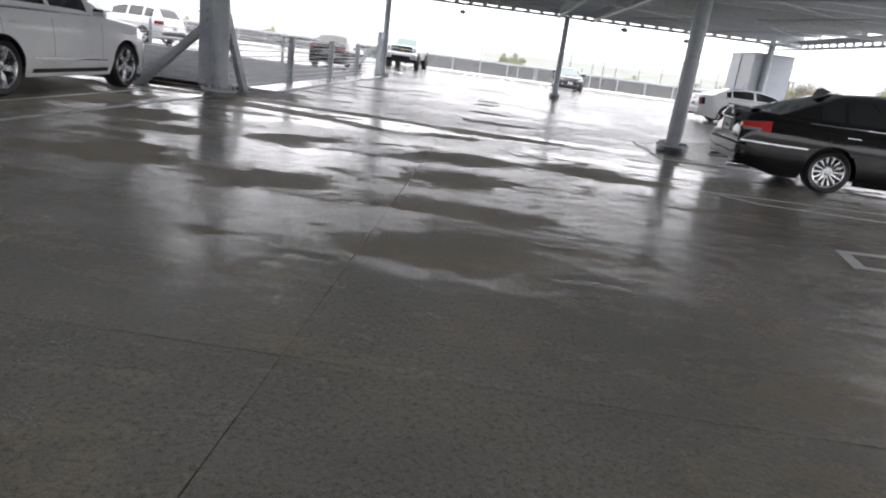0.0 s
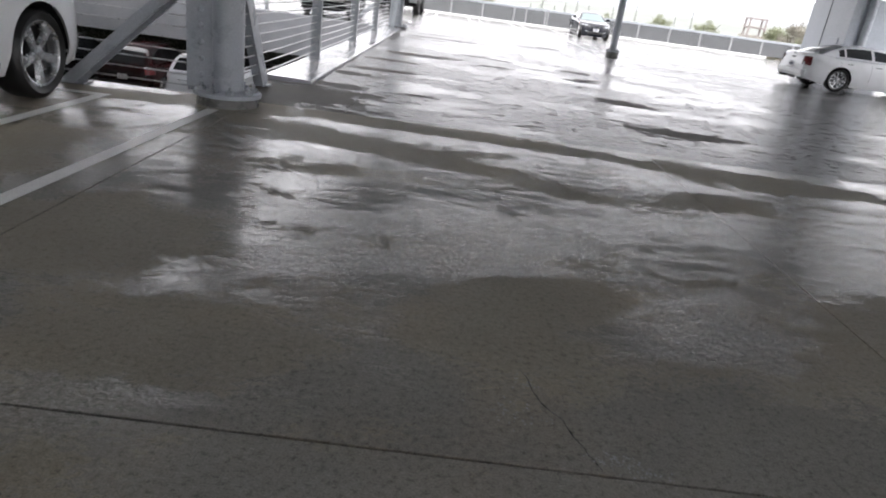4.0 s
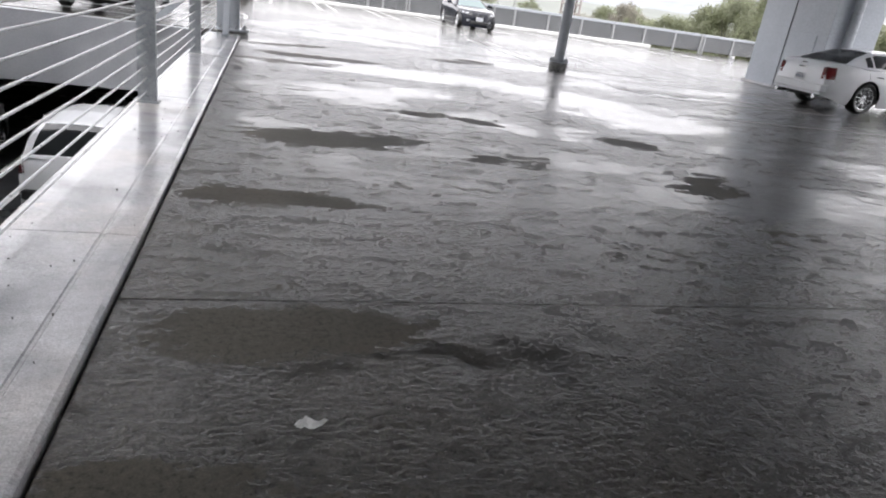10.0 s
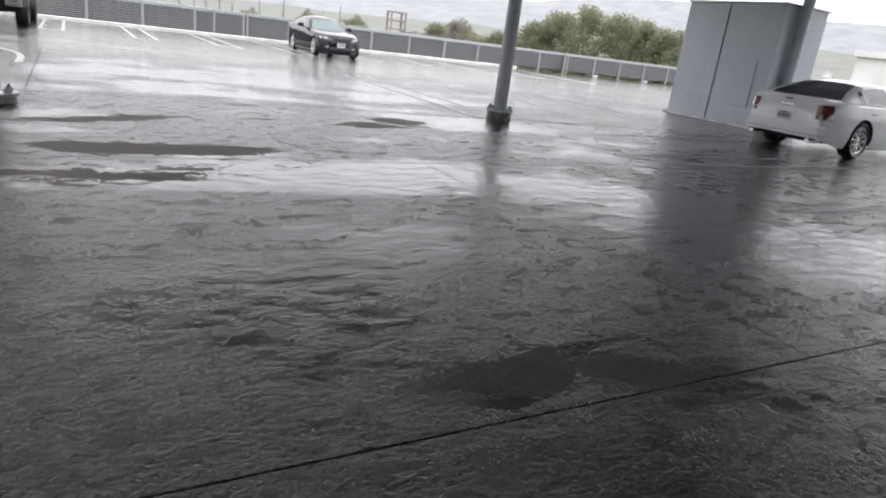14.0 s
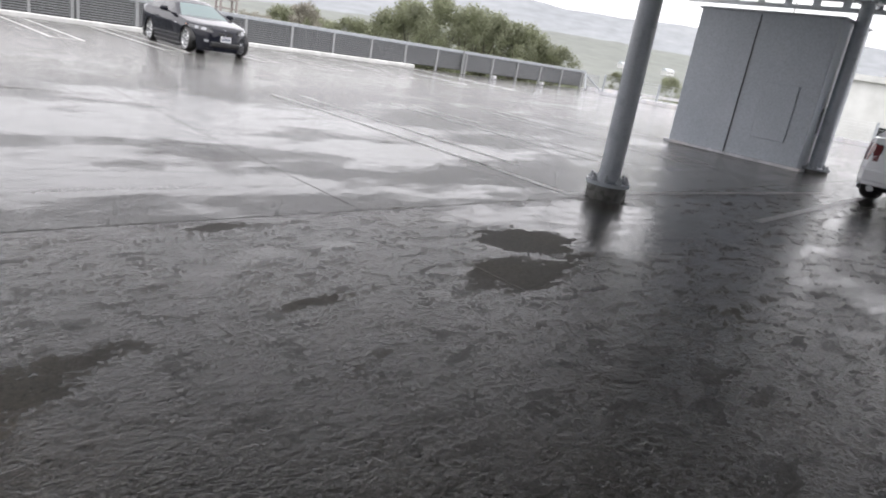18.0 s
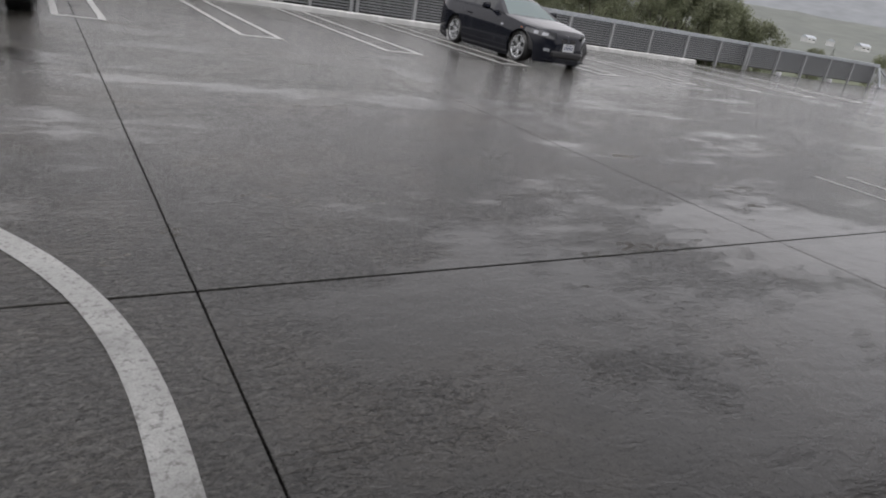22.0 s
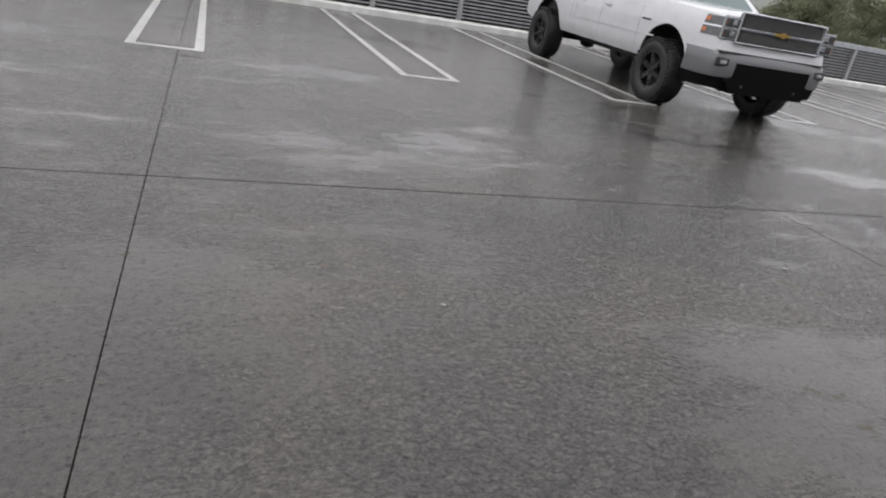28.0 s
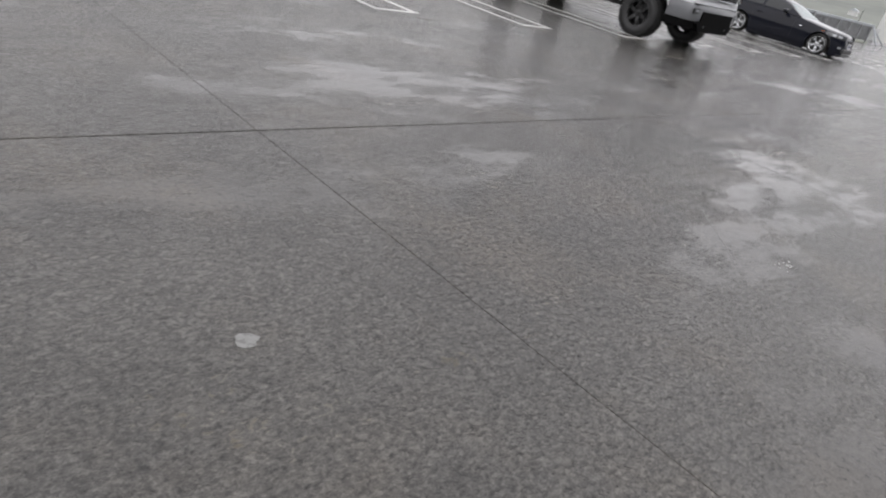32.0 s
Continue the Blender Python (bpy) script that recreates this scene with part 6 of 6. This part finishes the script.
M_HILLN = worn("haze_tinted_slope", (0.125, 0.133, 0.122), (0.165, 0.175, 0.155), 0.012, (0.9, 1.0), 0, 0, 0.06)


def foliage(name, c1, c2):
    """Leaves that let some light through, blotched over the crown."""
    m = worn(name, c1, c2, 0.45, (0.5, 0.7), 0, 0, 2.5, vary=0.12)
    nt = m.node_tree
    p = nt.nodes["Principled BSDF"]
    tr, mx = nt.nodes.new("ShaderNodeBsdfTranslucent"), nt.nodes.new("ShaderNodeMixShader")
    nt.links.new(p.inputs["Base Color"].links[0].from_socket, tr.inputs["Color"])
    # a high share, which also flattens contrast as haze would
    mx.inputs[0].default_value = 0.55
    nt.links.new(p.outputs[0], mx.inputs[1])
    nt.links.new(tr.outputs[0], mx.inputs[2])
    nt.links.new(mx.outputs[0], nt.nodes["Material Output"].inputs["Surface"])
    return m


# haze is mixed into the leaf colours, most for the far conifers
M_LEAF = foliage("haze_tinted_spring_foliage", (0.185, 0.195, 0.135), (0.26, 0.28, 0.175))
M_LEAF2 = foliage("haze_tinted_conifer_foliage", (0.24, 0.26, 0.24), (0.30, 0.32, 0.30))
M_LEAF3 = foliage("haze_tinted_budding_branches", (0.25, 0.235, 0.20), (0.31, 0.29, 0.24))
M_BARK = worn("bark", (0.06, 0.05, 0.04), (0.1, 0.09, 0.075), 6.0, (0.7, 0.9), 0, 0.4, 30.0)


def polar(bearing, dist, z=-9.0):
    """A place by its bearing (degrees right of +y) and distance from the deck's middle."""
    a = radians(bearing)
    return Vector((EYE.x + dist * math.sin(a), EYE.y + dist * math.cos(a), z))


def ridge(name, dist, heights, mat, label, depth=300):
    """A range of hills: crest heights by bearing, sloping down towards the deck."""
    s, rows = Shape(), []
    b0, b1 = heights[0][0], heights[-1][0]
    n = 160
    for i in range(n + 1):
        b = b0 + (b1 - b0) * i / n
        h = float(np.interp(b, [p[0] for p in heights], [p[1] for p in heights]))
        h += 0.10 * h * noise.noise(Vector((b * 0.35, dist * 0.01, 0))) + 0.04 * h * noise.noise(Vector((b * 1.7, 3.0, dist)))
        row = []
        for k in range(7):
            f = k / 6
            p = polar(b, dist - depth * (1 - f))
            p.z = -9 + (h + 9) * (f ** 1.6) * (1 + 0.08 * noise.noise(Vector((b * 0.8, k, dist))))
            row.append(tuple(p))
        rows.append(row)
    s.grid(rows)
    return solid(name, s, mat, label, "hills", "structure", 60)


ridge("backdrop_hills", 2300, [(-180, 60), (-120, 90), (-60, 60), (-30, 70), (-10, 40), (10, 60), (30, 120), (45, 190), (60, 170), (75, 190), (90, 150), (120, 120), (180, 60)], M_HILL, "hills on the horizon, tinted pale with haze", 900)
ridge("backdrop_slope", 900, [(-60, 6), (-20, 8), (0, 10), (20, 12), (38, 22), (52, 40), (66, 34), (80, 44), (100, 30), (140, 12)], M_HILLN, "wooded slopes with fields, tinted with haze", 500)


def leaf_clump(s, c, r, rng, n):
    """Many small leaf cards round c."""
    for _ in range(n):
        d = Vector((rng.gauss(0, 1), rng.gauss(0, 1), rng.gauss(0, 0.8)))
        d.normalize()
        p = c + d * r * (0.45 + 0.6 * rng.random())
        a = Vector((rng.gauss(0, 1), rng.gauss(0, 1), rng.gauss(0, 1))).normalized()
        b = a.cross(d).normalized() if abs(a.dot(d)) < 0.95 else Vector((1, 0, 0))
        w = r * (0.07 + 0.10 * rng.random())
        s.add([p - a * w, p + b * w * 0.6, p + a * w, p - b * w * 0.6], [(0, 1, 2, 3)])


def broadleaf(seed, h, spread, mat):
    rng = random.Random(seed)
    tr, cr = Shape(), Shape()
    tr.rod((0, 0, 0), (0.2, 0, h * 0.5), 0.35, 8, 0.2)
    for k in range(9):
        a = rng.random() * 6.28
        z0 = h * (0.22 + 0.3 * rng.random())
        e = Vector((math.cos(a) * spread * (0.3 + 0.5 * rng.random()), math.sin(a) * spread * (0.3 + 0.5 * rng.random()), h * (0.5 + 0.42 * rng.random())))
        tr.rod((0.1, 0, z0), e, 0.12, 6, 0.04)
    for k in range(34):
        a, q = rng.random() * 6.28, rng.random()
        z = h * (0.22 + 0.74 * q)
        rad = spread * math.sqrt(max(0.05, 1 - ((q - 0.42) / 0.62) ** 2)) * (0.35 + 0.65 * rng.random())
        leaf_clump(cr, Vector((math.cos(a) * rad, math.sin(a) * rad, z)), spread * (0.20 + 0.16 * rng.random()), rng, 240)
    return tr.mesh("trunk", M_BARK), cr.mesh("crown", mat, fix=False)


def conifer(seed, h, spread):
    rng = random.Random(seed)
    tr, cr = Shape(), Shape()
    tr.rod((0, 0, 0), (0, 0, h * 0.95), 0.22, 7, 0.04)
    for k in range(46):
        q = k / 46
        z = h * (0.12 + 0.86 * q)
        rad = spread * (1 - q) * (0.7 + 0.5 * rng.random())
        a = rng.random() * 6.28
        leaf_clump(cr, Vector((math.cos(a) * rad * 0.6, math.sin(a) * rad * 0.6, z)), max(0.35, rad * 0.6), rng, 80)
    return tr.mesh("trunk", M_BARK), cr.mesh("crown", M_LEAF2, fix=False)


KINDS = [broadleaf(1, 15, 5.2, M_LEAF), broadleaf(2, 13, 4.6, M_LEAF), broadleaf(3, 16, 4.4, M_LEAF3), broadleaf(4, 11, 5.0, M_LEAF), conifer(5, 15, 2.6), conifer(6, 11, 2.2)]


def tree(kind, p, scale, rng):
    t, c = KINDS[kind]
    lab = "tall conifer tinted pale with haze" if kind > 3 else ("bare budding tree beyond the parapet" if kind == 2 else "leafy green tree beyond the parapet")
    ob = empty("tree", pose(p.x, p.y, p.z, 0, 0, rng.random() * 360), lab, "tree", "trees")
    ob.scale = (scale, scale, scale * (0.9 + 0.2 * rng.random()))
    part("trunk", t, M_BARK, ob)
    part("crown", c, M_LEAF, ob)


rng = random.Random(11)
# the wood beyond the parapet
b = 22.0
while b < 52.0:
    for row_d in (118, 132):
        h = float(np.interp(b, [22, 27, 31, 33, 36, 41, 46, 49, 52], [0.58, 0.78, 0.82, 0.68, 0.92, 1.08, 1.05, 0.98, 0.7]))
        kind = 2 if b < 32 and rng.random() < 0.35 else rng.choice([0, 1, 3, 0])
        tree(kind, polar(b + rng.uniform(-0.6, 0.6), row_d + rng.uniform(-6, 6)), h * rng.uniform(0.9, 1.1), rng)
    b += 1.5
for b in (56.5, 57.6, 60.5, 63, 68, 71):
    tree(rng.choice([4, 5, 0]), polar(b, 190 + rng.uniform(-20, 20)), rng.uniform(0.7, 1.0), rng)
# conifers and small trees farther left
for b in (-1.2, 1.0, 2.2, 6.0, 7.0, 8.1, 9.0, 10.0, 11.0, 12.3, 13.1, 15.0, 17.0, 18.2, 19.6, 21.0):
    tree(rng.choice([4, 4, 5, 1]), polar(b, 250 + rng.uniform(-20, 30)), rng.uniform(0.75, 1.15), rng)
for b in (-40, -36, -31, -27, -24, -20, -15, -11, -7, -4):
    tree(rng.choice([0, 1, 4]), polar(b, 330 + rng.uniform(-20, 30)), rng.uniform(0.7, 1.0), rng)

# distant buildings
M_PALE = worn("pale_far_building", (0.50, 0.50, 0.50), (0.58, 0.58, 0.57), 0.05, (0.7, 0.9), 0, 0, 0.5)
# brick red greyed to paint in the haze
M_RED = worn("haze_greyed_red_steel", (0.22, 0.19, 0.185), (0.27, 0.235, 0.23), 0.3, (0.6, 0.8), 0, 0, 3.0)


def building(p, size, turn, label, roof=True, windows=0):
    ob = empty("building", pose(p.x, p.y, p.z, 0, 0, turn), label, "building", "far buildings")
    s = Shape()
    s.box((0, 0, size[2] / 2), size)
    part("wall", s, M_PALE, ob)
    s = Shape()
    if roof:
        x, y, z = size[0] / 2 + 0.4, size[1] / 2 + 0.4, size[2]
        s.add([(-x, -y, z), (x, -y, z), (x, y, z), (-x, y, z), (-x, 0, z + size[1] * 0.3), (x, 0, z + size[1] * 0.3)], [(0, 1, 5, 4), (2, 3, 4, 5), (0, 4, 3), (1, 2, 5), (0, 3, 2, 1)])
    else:
        s.box((0, 0, size[2] + 0.3), (size[0] + 0.6, size[1] + 0.6, 0.6))
    part("roof", s, M_PALE if not roof else M_STEEL, ob)
    for k in range(windows):
        s = Shape()
        x = -size[0] / 2 + size[0] * (k + 0.5) / windows
        s.box((x, -size[1] / 2 - 0.02, size[2] * 0.6), (size[0] / windows * 0.5, 0.06, size[2] * 0.2))
        part("window", s, M_GLASS, ob)
    return ob


building(polar(86, 92), (70, 30, 13.4), -75, "long pale flat-roofed building beyond the deck", False, 9)
building(polar(-24, 420), (120, 40, 15), 20, "long pale building in the mist", False, 0)
building(polar(-8, 380), (90, 30, 13), 5, "long pale building in the mist", False, 0)
for b, d in ((57, 420), (58.5, 430), (60.5, 400), (64, 440), (67, 430), (70, 420), (74, 430)):
    building(polar(b, d, 1.0 + rng.uniform(0, 4)), (rng.uniform(9, 13), 7, 4), rng.uniform(-30, 30), "small white house on the far slope", True, 2).scale = (0.6, 0.6, 0.6)
tw = empty("lattice_tower", pose(*polar(24.3, 300)), "steel stair tower, its brick red greyed with haze", "tower")
for dx in (-3.4, 3.4):
    for dy in (-2.2, 2.2):
        s = Shape()
        s.box((dx, dy, 8.6), (0.7, 0.7, 17.2))
        part("leg", s, M_RED, tw)
for z in (3, 6.5, 10, 13.5, 17):
    s = Shape()
    s.box((0, 0, z), (7.6, 5.2, 0.7))
    part("landing", s, M_RED, tw)


# lamp posts and the rail at the far right edge of the deck
def lamp_post(x, y, h, arms, z=-9.0):
    ob = empty("lamp_post", pose(x, y, z, 0, 0, 20), "tall pale lamp post with twin heads" if arms else "tall thin white pole", "lamp post", "lamp posts")
    s = Shape()
    s.rod((0, 0, 0), (0, 0, h), 0.09, 8, 0.06)
    part("pole", s, M_STEEL if arms else M_PALE, ob)
    if arms:
        s = Shape()
        s.rod((-1.1, 0, h), (1.1, 0, h), 0.05, 6)
        part("cross_arm", s, M_STEEL, ob)
        for dx in (-1.1, 1.1):
            s = Shape()
            s.box((dx, 0, h - 0.05), (0.5, 0.3, 0.16), bevel=0.05)
            part("lamp_head", s, M_STEEL, ob)


lamp_post(34.0, 33.8, 13.0, True)
lamp_post(40.0, 42.5, 20.0, False)
rail4 = tagged(new("railing"), "galvanised posts with cables along the outer deck edge", "railing", kind="structure")
for k in range(7):
    p = Shape()
    p.box((0, 0, 0.55), (0.06, 0.12, 1.12), bevel=0.004)
    o = part("rail_post", p, M_GALV, rail4)
    o.location = (31.5, 27.0 + k * 3.6, 0)
for i in range(8):
    c = Shape()
    c.rod((31.5, 27.0, 0.12 + i * 0.135), (31.5, 48.6, 0.12 + i * 0.135), 0.008, 5, caps=False)
    part("cable", c, M_CABLE, rail4)
s = Shape()
s.box((31.5, 37.8, 0.05), (0.4, 21.8, 0.24))
part("edge_kerb", s, M_CURB, rail4)
